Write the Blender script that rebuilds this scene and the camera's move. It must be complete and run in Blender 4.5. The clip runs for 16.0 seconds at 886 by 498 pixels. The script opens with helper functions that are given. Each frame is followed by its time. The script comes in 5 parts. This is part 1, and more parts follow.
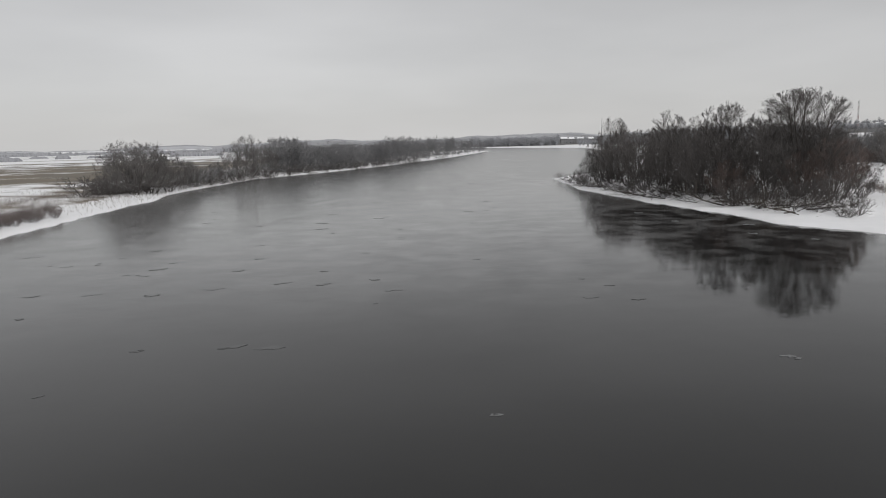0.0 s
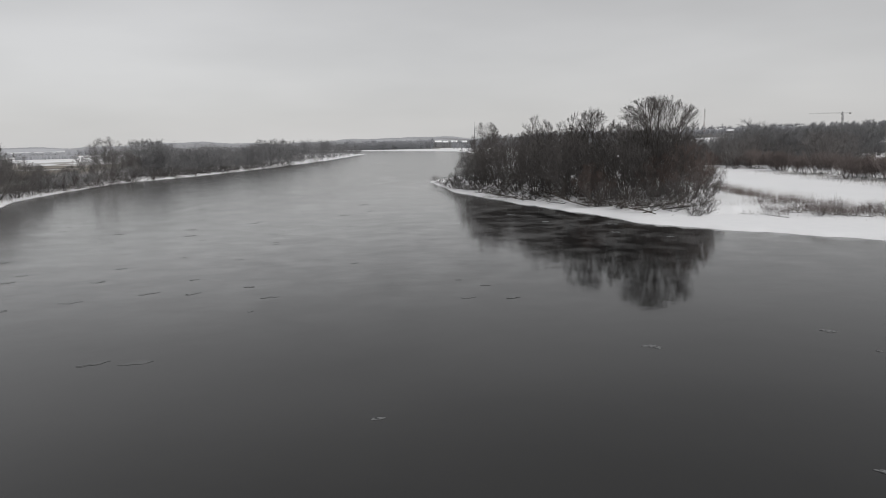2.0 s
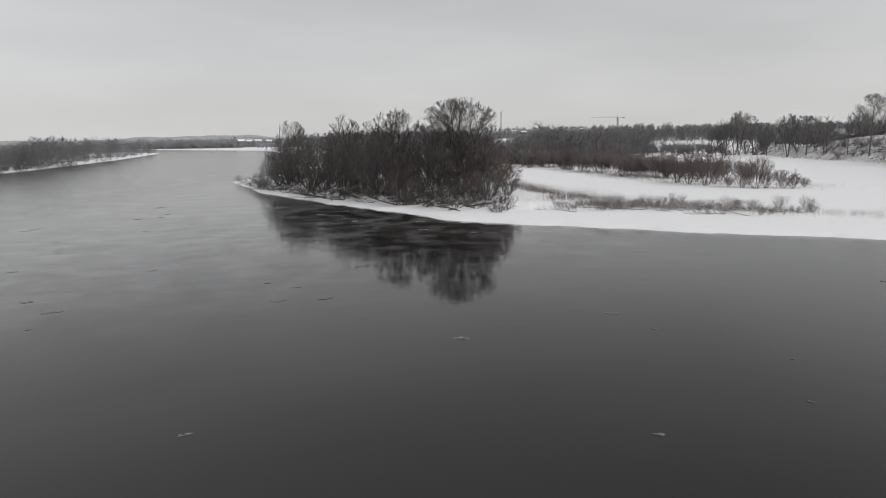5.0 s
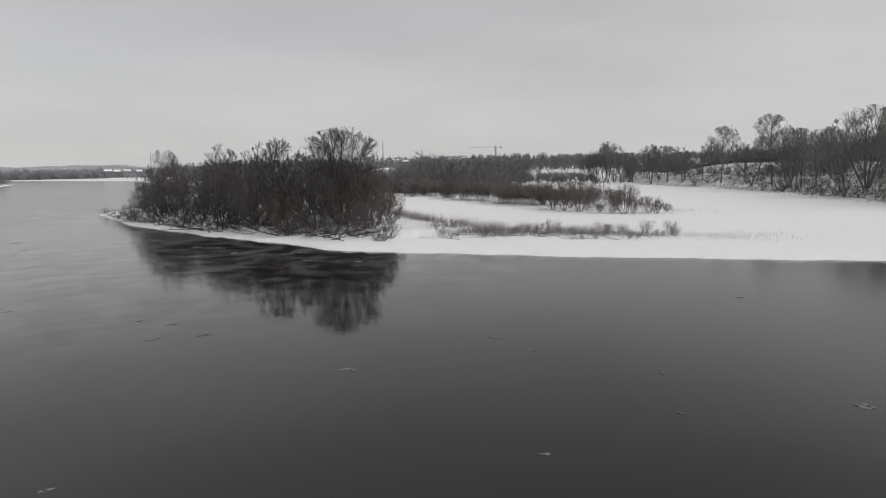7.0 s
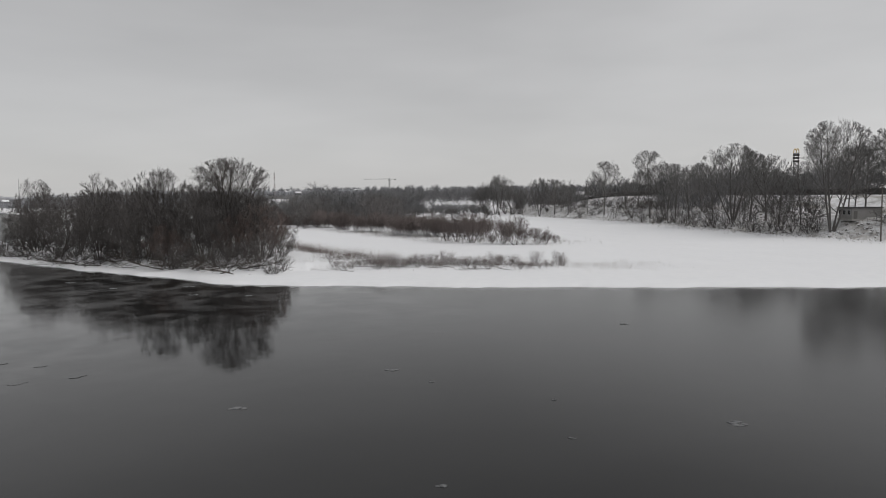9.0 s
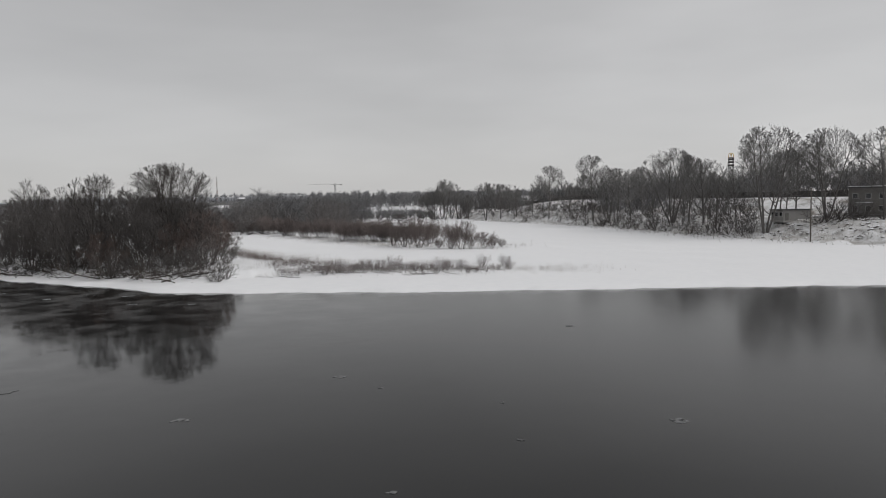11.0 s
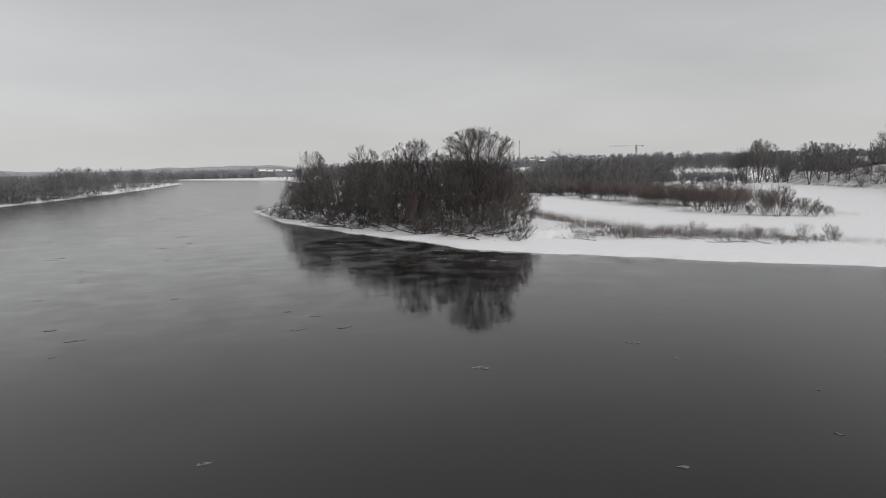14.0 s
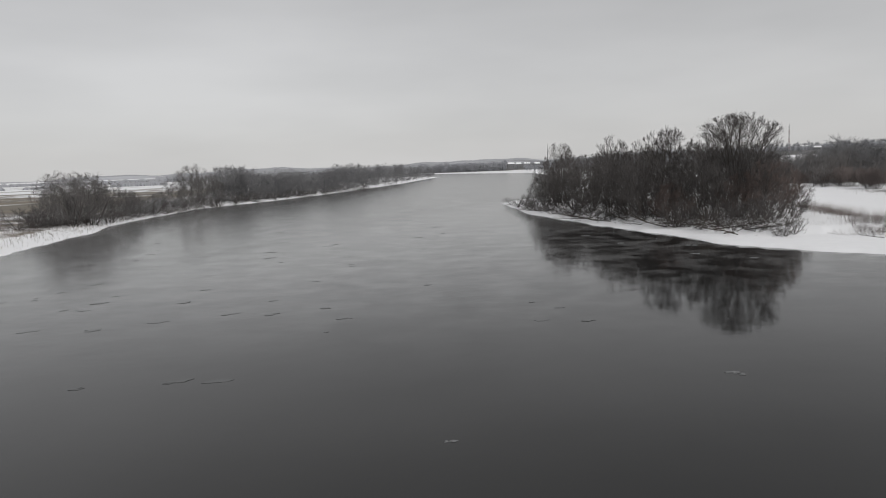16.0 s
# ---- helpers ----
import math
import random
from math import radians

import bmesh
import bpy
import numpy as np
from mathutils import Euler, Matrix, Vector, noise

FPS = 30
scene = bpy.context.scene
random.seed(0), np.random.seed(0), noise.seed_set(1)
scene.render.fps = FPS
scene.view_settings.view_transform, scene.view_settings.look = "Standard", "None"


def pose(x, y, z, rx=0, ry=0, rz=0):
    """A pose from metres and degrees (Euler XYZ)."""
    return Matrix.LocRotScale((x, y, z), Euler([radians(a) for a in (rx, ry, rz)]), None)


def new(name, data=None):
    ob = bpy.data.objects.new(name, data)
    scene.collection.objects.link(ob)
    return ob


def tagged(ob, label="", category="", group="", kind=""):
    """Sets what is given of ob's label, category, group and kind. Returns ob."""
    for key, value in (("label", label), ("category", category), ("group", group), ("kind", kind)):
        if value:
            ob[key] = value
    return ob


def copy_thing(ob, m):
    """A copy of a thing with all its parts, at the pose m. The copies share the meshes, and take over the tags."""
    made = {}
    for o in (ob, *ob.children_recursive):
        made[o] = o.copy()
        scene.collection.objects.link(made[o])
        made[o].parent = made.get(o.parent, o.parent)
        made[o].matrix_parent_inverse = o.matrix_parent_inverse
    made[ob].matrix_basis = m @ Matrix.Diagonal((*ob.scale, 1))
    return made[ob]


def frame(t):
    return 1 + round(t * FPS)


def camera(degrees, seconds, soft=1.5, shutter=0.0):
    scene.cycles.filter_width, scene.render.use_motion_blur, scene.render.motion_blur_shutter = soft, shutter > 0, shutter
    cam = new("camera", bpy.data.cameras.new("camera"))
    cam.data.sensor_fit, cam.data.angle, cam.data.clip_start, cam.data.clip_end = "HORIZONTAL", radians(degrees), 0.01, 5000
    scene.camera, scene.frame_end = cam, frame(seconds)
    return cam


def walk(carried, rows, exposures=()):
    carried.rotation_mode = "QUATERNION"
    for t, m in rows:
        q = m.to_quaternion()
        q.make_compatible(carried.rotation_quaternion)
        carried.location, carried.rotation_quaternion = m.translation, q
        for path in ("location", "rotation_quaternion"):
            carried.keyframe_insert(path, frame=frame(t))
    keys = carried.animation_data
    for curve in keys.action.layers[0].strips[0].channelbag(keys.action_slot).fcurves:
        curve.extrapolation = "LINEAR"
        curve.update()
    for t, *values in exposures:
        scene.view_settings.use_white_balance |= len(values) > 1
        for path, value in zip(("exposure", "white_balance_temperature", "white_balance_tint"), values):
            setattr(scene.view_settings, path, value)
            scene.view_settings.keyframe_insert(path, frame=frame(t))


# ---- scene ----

# ======== camera: stands on a high place over the river and pans to the right and back ========
cam = camera(64.66, 16.0, soft=1.0)
EYE = 12.0
# seconds, tilt, lean, turn
TURNS = [
    (0.0, 81.226, 1.449, -0.224), (0.5, 80.872, 1.458, -3.673), (1.0, 80.594, 1.256, -6.023),
    (1.5, 80.857, 1.317, -7.698), (2.0, 81.255, 1.216, -10.287), (2.5, 81.25, 1.111, -12.804),
    (3.0, 81.152, 0.821, -15.512), (3.5, 81.2, 0.499, -17.948), (4.0, 80.696, 0.523, -20.399),
    (6.5, 82.587, 1.041, -33.314), (7.0, 83.157, 0.922, -35.34), (7.5, 83.888, 0.64, -38.01),
    (8.0, 84.44, 0.896, -39.735), (8.5, 85.303, 0.673, -41.905), (9.0, 85.631, 0.617, -43.963),
    (9.5, 85.646, 0.843, -45.136), (9.7, 86.0, 0.85, -45.85), (10.75, 86.0, 0.95, -48.4),
    (11.8, 85.035, 1.0, -44.869), (12.0, 84.779, 0.596, -42.304), (12.5, 83.781, 0.497, -36.595),
    (13.0, 83.475, 0.979, -31.875), (13.5, 83.535, 1.046, -28.153), (14.0, 83.321, 1.071, -24.295),
    (14.5, 83.16, 1.423, -19.124), (15.0, 83.116, 1.965, -13.065), (15.5, 83.388, 2.379, -7.448),
    (16.0, 83.22, 2.114, -4.395),
]
walk(cam, [(t, pose(0, 0, EYE, rx, ry, rz)) for t, rx, ry, rz in TURNS],
     [(0.0, 0.0), (1.0, 0.04), (2.0, 0.05), (3.0, 0.06), (4.0, 0.11), (6.5, 0.05), (7.5, 0.0), (9.5, -0.06), (12.0, -0.06), (13.5, 0.0), (16.0, 0.02)])

# ======== world, sun, exposure ========
scene.view_settings.exposure = 0.0
SUN_UP, SUN_ROT = radians(38), radians(150)


def make_world():
    world = bpy.data.worlds.new("overcast_sky")
    scene.world = world
    world.use_nodes = True
    nt = world.node_tree
    nt.nodes.clear()
    N, L = nt.nodes.new, nt.links.new
    out, bg = N("ShaderNodeOutputWorld"), N("ShaderNodeBackground")
    sky = N("ShaderNodeTexSky")
    sky.sky_type, sky.sun_disc = "NISHITA", False
    sky.sun_elevation, sky.sun_rotation = SUN_UP, SUN_ROT
    co = N("ShaderNodeTexCoord")
    mp = N("ShaderNodeMapping")
    mp.inputs["Scale"].default_value = (1.2, 1.2, 5.0)
    no = N("ShaderNodeTexNoise")
    no.inputs["Scale"].default_value, no.inputs["Detail"].default_value, no.inputs["Roughness"].default_value = 1.6, 4, 0.5
    ramp = N("ShaderNodeValToRGB")
    ramp.color_ramp.elements[0].position, ramp.color_ramp.elements[0].color = 0.3, (0.507, 0.503, 0.504, 1)
    ramp.color_ramp.elements[1].position, ramp.color_ramp.elements[1].color = 0.7, (0.605, 0.600, 0.601, 1)
    mix = N("ShaderNodeMix")
    mix.data_type = "RGBA"
    mix.inputs[0].default_value = 0.006
    L(co.outputs["Generated"], mp.inputs[0])
    L(mp.outputs[0], no.inputs["Vector"])
    L(no.outputs[0], ramp.inputs[0])
    # the cloud deck is a little darker overhead
    sep, high, dim = N("ShaderNodeSeparateXYZ"), N("ShaderNodeMapRange"), N("ShaderNodeMix")
    L(co.outputs["Generated"], sep.inputs[0])
    L(sep.outputs[2], high.inputs[0])
    for k, v in enumerate((0.15, 0.7, 1.0, 0.7)):
        high.inputs[k + 1].default_value = v
    dim.data_type, dim.blend_type = "RGBA", "MULTIPLY"
    dim.inputs[0].default_value = 1.0
    L(ramp.outputs[0], dim.inputs[6])
    L(high.outputs[0], dim.inputs[7])
    # one heavier bank of cloud, high over the spit
    dot, lobe, heavy = N("ShaderNodeVectorMath"), N("ShaderNodeMapRange"), N("ShaderNodeMix")
    dot.operation = "DOT_PRODUCT"
    dot.inputs[1].default_value = (0.30, 0.64, 0.707)
    L(co.outputs["Generated"], dot.inputs[0])
    L(dot.outputs["Value"], lobe.inputs[0])
    for k, v in enumerate((0.68, 1.0, 1.0, 0.74)):
        lobe.inputs[k + 1].default_value = v
    heavy.data_type, heavy.blend_type = "RGBA", "MULTIPLY"
    heavy.inputs[0].default_value = 1.0
    L(dim.outputs[2], heavy.inputs[6])
    L(lobe.outputs[0], heavy.inputs[7])
    L(heavy.outputs[2], mix.inputs[6])
    L(sky.outputs[0], mix.inputs[7])
    L(mix.outputs[2], bg.inputs[0])
    bg.inputs[1].default_value = 1.0
    L(bg.outputs[0], out.inputs[0])


make_world()
sun = new("sun", bpy.data.lights.new("sun", "SUN"))
sun.data.energy, sun.data.angle, sun.data.color = 1.85, radians(50), (1, 0.985, 0.965)
sun.rotation_euler = (radians(90) - SUN_UP, 0, math.pi - SUN_ROT)

# ======== materials ========


class Nodes:
    """A small helper round a node tree."""

    def __init__(self, name, rough=0.8, spec=0.3):
        self.mat = bpy.data.materials.new(name)
        self.mat.use_nodes = True
        self.nt = self.mat.node_tree
        self.bsdf = self.nt.nodes["Principled BSDF"]
        self.bsdf.inputs["Roughness"].default_value = rough
        self.bsdf.inputs["Specular IOR Level"].default_value = spec
        self.pos = self.nt.nodes.new("ShaderNodeNewGeometry").outputs["Position"]

    def node(self, kind, **kw):
        n = self.nt.nodes.new(kind)
        for k, v in kw.items():
            n.inputs[k].default_value = v
        return n

    def link(self, a, b):
        self.nt.links.new(a, b)

    def noise(self, scale, detail=4, stretch=None, vec=None, rough=0.55):
        v = vec or self.pos
        if stretch:
            m = self.node("ShaderNodeMapping", Scale=stretch)
            self.link(v, m.inputs[0])
            v = m.outputs[0]
        n = self.node("ShaderNodeTexNoise", Scale=scale, Detail=detail, Roughness=rough)
        self.link(v, n.inputs["Vector"])
        return n.outputs[0]

    def ramp(self, fac, stops):
        r = self.nt.nodes.new("ShaderNodeValToRGB")
        el = r.color_ramp.elements
        while len(el) < len(stops):
            el.new(0.5)
        for e, (p, c) in zip(el, stops):
            e.position = p
            e.color = (*c, 1) if isinstance(c, tuple) else (c, c, c, 1)
        self.link(fac, r.inputs[0])
        return r.outputs[0]

    def mix(self, fac, a, b, blend="MIX"):
        m = self.nt.nodes.new("ShaderNodeMix")
        m.data_type, m.blend_type = "RGBA", blend
        for s, i in ((fac, 0), (a, 6), (b, 7)):
            if isinstance(s, (int, float)):
                m.inputs[i].default_value = s if i == 0 else (s, s, s, 1)
            elif isinstance(s, tuple):
                m.inputs[i].default_value = (*s, 1)
            else:
                self.link(s, m.inputs[i])
        return m.outputs[2]

    def math(self, op, a, b=0.0, clamp=False):
        m = self.nt.nodes.new("ShaderNodeMath")
        m.operation, m.use_clamp = op, clamp
        for i, s in enumerate((a, b)):
            if isinstance(s, (int, float)):
                m.inputs[i].default_value = s
            else:
                self.link(s, m.inputs[i])
        return m.outputs[0]

    def attr(self, name):
        a = self.nt.nodes.new("ShaderNodeAttribute")
        a.attribute_name = name
        return a.outputs["Fac"]

    def random(self):
        return self.nt.nodes.new("ShaderNodeObjectInfo").outputs["Random"]

    def colour(self, c):
        if isinstance(c, tuple):
            self.bsdf.inputs["Base Color"].default_value = (*c, 1)
        else:
            self.link(c, self.bsdf.inputs["Base Color"])
        return self

    def bump(self, height, strength=0.5, distance=0.1):
        b = self.node("ShaderNodeBump", Strength=strength, Distance=distance)
        self.link(height, b.inputs["Height"])
        self.link(b.outputs[0], self.bsdf.inputs["Normal"])
        return self


def water_material():
    m = Nodes("river_water", 0.03, 0.5)
    m.bsdf.inputs["IOR"].default_value = 1.333
    # thin skin of frazil ice: patchy, drawn out along the current, thinner under the lee of the spit
    sep = m.node("ShaderNodeSeparateXYZ")
    m.link(m.pos, sep.inputs[0])
    lee = m.math("ABSOLUTE", m.math("SUBTRACT", sep.outputs[0], m.math("MULTIPLY", sep.outputs[1], 0.45)))
    lee = m.math("SUBTRACT", m.math("MINIMUM", m.math("MULTIPLY", lee, 0.010), 0.32), 0.12)
    streak = m.noise(0.15, 7, (1.0, 0.42, 1.0), rough=0.66)
    broad = m.noise(0.03, 4, (1.0, 0.5, 1.0))
    streak = m.math("SUBTRACT", m.math("MULTIPLY", streak, 1.5), 0.40)
    skin = m.math("ADD", m.math("ADD", streak, m.math("MULTIPLY", broad, 0.6)), lee)
    # small ragged patches, also in the lee, faded out towards the bridge
    patch = m.ramp(m.noise(0.22, 5, (1.0, 1.0, 1.0), rough=0.6), [(0.46, 0.0), (0.62, 0.85)])
    patch = m.math("MULTIPLY", patch, m.ramp(m.math("MULTIPLY", sep.outputs[1], 0.008), [(0.36, 0.0), (0.75, 1.0)]))
    # grazing-angle paleness painted into the colour by distance: even near the bridge, ragged upriver
    far_fade = m.ramp(m.math("MULTIPLY", sep.outputs[1], 0.01), [(0.35, 0.0), (0.85, 1.0)])
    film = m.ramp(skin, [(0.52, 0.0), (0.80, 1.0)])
    film = m.math("ADD", m.math("MULTIPLY", film, far_fade), m.math("MULTIPLY", m.math("SUBTRACT", 1.0, far_fade), 0.42))
    # the skin's colour is weighted paler towards the outer bank
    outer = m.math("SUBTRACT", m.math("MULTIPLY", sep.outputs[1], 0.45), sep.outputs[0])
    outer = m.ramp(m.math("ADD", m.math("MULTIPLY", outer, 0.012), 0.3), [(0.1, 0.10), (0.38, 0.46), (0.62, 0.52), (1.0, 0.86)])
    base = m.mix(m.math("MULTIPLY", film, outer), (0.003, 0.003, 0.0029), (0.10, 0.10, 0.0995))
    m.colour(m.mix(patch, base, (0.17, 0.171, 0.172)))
    # matt slush and wind-ruffled streaks between smooth stretches
    torn_skin = m.noise(0.16, 6, (0.8, 1.0, 1.0), rough=0.62)
    matt = m.ramp(torn_skin, [(0.42, 0.36), (0.56, 0.54)])
    even = m.math("SUBTRACT", 1.0, far_fade)
    m.link(m.math("ADD", m.math("MULTIPLY", matt, far_fade), m.math("MULTIPLY", even, 0.46)), m.bsdf.inputs["Specular IOR Level"])
    fine = m.noise(1.5, 3)
    swell = m.noise(0.33, 3)
    h = m.math("ADD", m.math("MULTIPLY", fine, 0.016), m.math("MULTIPLY", swell, 0.06))
    ruffled = m.ramp(torn_skin, [(0.44, 0.62), (0.58, 0.24)])
    ruffled = m.math("ADD", m.math("MULTIPLY", ruffled, far_fade), m.math("MULTIPLY", even, 0.26))
    m.bump(m.math("MULTIPLY", h, ruffled), 0.45, 1.0)
    off = m.math("SUBTRACT", sep.outputs[0], m.math("MULTIPLY", sep.outputs[1], 0.45))
    away = m.math("MAXIMUM", m.math("MULTIPLY", off, 1.9), m.math("MULTIPLY", off, -1.0))
    dull = m.ramp(m.math("MULTIPLY", away, 0.01), [(0.14, 0.035), (0.75, 0.115)])
    m.link(m.math("ADD", dull, m.math("MULTIPLY", film, 0.05)), m.bsdf.inputs["Roughness"])
    return m.mat


def ground_material():
    m = Nodes("snowy_ground", 0.75, 0.25)
    big, mid, small = m.noise(0.05, 4), m.noise(0.7, 6, rough=0.65), m.noise(3.5, 4)
    snow = m.mix(mid, (0.76, 0.77, 0.79), (0.86, 0.86, 0.87))
    grass = m.mix(small, (0.115, 0.097, 0.074), (0.26, 0.218, 0.162))
    grass = m.mix(m.ramp(big, [(0.4, 0.0), (0.6, 1.0)]), grass, (0.16, 0.146, 0.124))
    wide = m.noise(0.16, 5, (1.0, 0.6, 1.0), rough=0.6)
    rough = m.math("ADD", m.math("MULTIPLY", m.math("ADD", mid, wide), 0.42), m.math("MULTIPLY", small, 0.16))
    # bare attribute: 0 closed snow, 1 open ground
    cut = m.math("SUBTRACT", m.math("ADD", m.attr("bare"), rough), 1.0)
    fac = m.ramp(m.math("MULTIPLY", cut, 4.0, False), [(0.0, 0.0), (1.0, 1.0)])
    # dark leaf litter under the woods
    grass = m.mix(m.ramp(m.math("SUBTRACT", m.attr("bare"), 0.5), [(0.5, 0.0), (0.62, 1.0)]), grass, m.mix(small, (0.075, 0.073, 0.072), (0.13, 0.127, 0.125)))
    m.colour(m.mix(fac, snow, grass))
    m.bump(m.math("ADD", m.math("MULTIPLY", mid, 0.6), m.math("MULTIPLY", small, 0.4)), 0.5, 0.12)
    return m.mat


def bark_material(name, dark, light):
    m = Nodes(name, 0.9, 0.15)
    g = m.noise(3.0, 5, (1, 1, 0.25))
    c = m.mix(g, dark, light)
    c = m.mix(m.math("MULTIPLY", m.random(), 0.35), c, tuple(v * 0.6 for v in dark))
    m.colour(c).bump(g, 0.6, 0.03)
    return m.mat


def plain_material(name, a, b, scale=2.0, rough=0.7, spec=0.3, bump=0.2):
    m = Nodes(name, rough, spec)
    g = m.noise(scale, 5)
    m.colour(m.mix(g, a, b)).bump(g, bump, 0.02)
    return m.mat


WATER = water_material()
GROUND = ground_material()
WILLOW_BARK = bark_material("willow_bark", (0.062, 0.056, 0.053), (0.120, 0.109, 0.103))
WILLOW_TWIG = bark_material("willow_twigs", (0.088, 0.082, 0.080), (0.130, 0.121, 0.118))
RED_TWIG = bark_material("osier_twigs", (0.135, 0.114, 0.109), (0.195, 0.166, 0.158))
ASH_BARK = bark_material("bank_tree_bark", (0.1, 0.095, 0.092), (0.19, 0.181, 0.174))
ASH_TWIG = bark_material("bank_tree_twigs", (0.15, 0.146, 0.144), (0.215, 0.209, 0.206))
# grey bark and twigs for the middle distance, some haze painted into the colour
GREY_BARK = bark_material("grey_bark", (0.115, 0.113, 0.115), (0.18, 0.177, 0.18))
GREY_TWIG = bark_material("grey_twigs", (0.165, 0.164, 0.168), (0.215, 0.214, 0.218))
LEFT_TWIG = bark_material("greyish_willow_twigs", (0.125, 0.118, 0.116), (0.175, 0.166, 0.163))
RUST_TWIG = bark_material("rust_willow_twigs", (0.105, 0.082, 0.075), (0.150, 0.119, 0.109))
# cooler grey for the woods behind the inlet, a little haze in it
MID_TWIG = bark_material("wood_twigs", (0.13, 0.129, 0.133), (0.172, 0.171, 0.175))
# far and horizon twigs paled and blued: distance haze painted into their colour
FAR_HAZED_TWIG = bark_material("far_wood_twigs", (0.255, 0.26, 0.278), (0.305, 0.31, 0.328))
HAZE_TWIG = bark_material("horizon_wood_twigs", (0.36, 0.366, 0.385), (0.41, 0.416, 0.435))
DRY_REED = bark_material("dry_reed", (0.13, 0.108, 0.100), (0.20, 0.168, 0.155))
DRY_GRASS = bark_material("dry_grass", (0.15, 0.131, 0.110), (0.25, 0.219, 0.182))
DEAD_WOOD = bark_material("dead_wood", (0.055, 0.047, 0.041), (0.12, 0.105, 0.092))

# ======== mesh helpers ========


def mesh_of(name, verts, faces, material):
    me = bpy.data.meshes.new(name)
    me.from_pydata(verts, [], faces)
    me.materials.append(material)
    me.validate()
    return me


def part(name, data, material, parent, label=""):
    """Links a bmesh or a mesh as one mesh object under a thing or a part."""
    if isinstance(data, bmesh.types.BMesh):
        me = bpy.data.meshes.new(name)
        data.to_mesh(me)
        data.free()
        me.materials.append(material)
    else:
        me = data
    ob = new(name, me)
    ob.parent = parent
    return tagged(ob, label)


def thing(name, label, category, group="", kind=""):
    return tagged(new(name), label, category, group, kind)


def polar(az, r):
    return r * math.sin(radians(az)), r * math.cos(radians(az))


# ======== the lie of the land ========
LEFT_SHORE = [(-80, -600), (-64, 0), (-61, 60), (-62, 98), (-63, 113), (-65.3, 137), (-66.3, 163), (-70.3, 180), (-70.3, 201),
              (-67.8, 253), (-47.6, 302), (-24, 378), (8, 512), (50, 740), (52, 775), (20, 870), (-80, 1020), (-500, 1500), (-4800, 1800),
              (-4800, -600)]
RIGHT_SHORE = [(170, -600), (140, -60), (118, 0), (100, 24), (88.8, 36.2), (82.5, 43), (64.3, 64.3), (51, 82), (45, 91.2), (42.7, 107),
               (37.4, 128), (32.3, 161), (33.3, 211), (38, 218), (60, 255), (100, 400), (148, 640), (164, 821), (131, 909), (76, 1055),
               (0, 1250), (-400, 1750), (-4800, 2050), (-4800, 4800), (4800, 4800), (4800, -600)]
DIKE_FOOT = [(300, 620), (405, 560), (455, 505), (470, 425), (470, 380), (4800, 1600), (4800, 4800), (900, 1900)]
BANK_FOOT = [(150, -600), (158, -100), (166, 0), (175, 40), (191, 69), (203, 88), (243, 138), (267, 187), (304, 251), (335, 300),
             (420, 330), (600, 420), (4800, 1500), (4800, -600)]


def inside_distance(P, poly):
    """Signed distance to the outline, positive inside."""
    A = np.array(poly, float)
    B = np.roll(A, -1, 0)
    best = np.full(len(P), 1e9)
    odd = np.zeros(len(P), bool)
    for a, b in zip(A, B):
        d = b - a
        t = np.clip(((P - a) @ d) / (d @ d), 0, 1)
        best = np.minimum(best, np.hypot(*(P - a - t[:, None] * d).T))
        if a[1] != b[1]:
            cross = (a[1] > P[:, 1]) != (b[1] > P[:, 1])
            odd ^= cross & (P[:, 0] < a[0] + (P[:, 1] - a[1]) / (b[1] - a[1]) * d[0])
    return np.where(odd, best, -best)


def step(v, a, b):
    t = np.clip((v - a) / (b - a), 0, 1)
    return t * t * (3 - 2 * t)


def ripple(P, size, seed):
    """Smooth cheap waves, about -1 to 1."""
    rs = np.random.RandomState(seed)
    s = np.zeros(len(P))
    for k in range(7):
        a, ph = rs.uniform(0, math.tau), rs.uniform(0, math.tau)
        w = math.tau / (size * rs.uniform(0.5, 1.8))
        s += np.sin((P[:, 0] * math.cos(a) + P[:, 1] * math.sin(a)) * w + ph)
    return s / 3.0


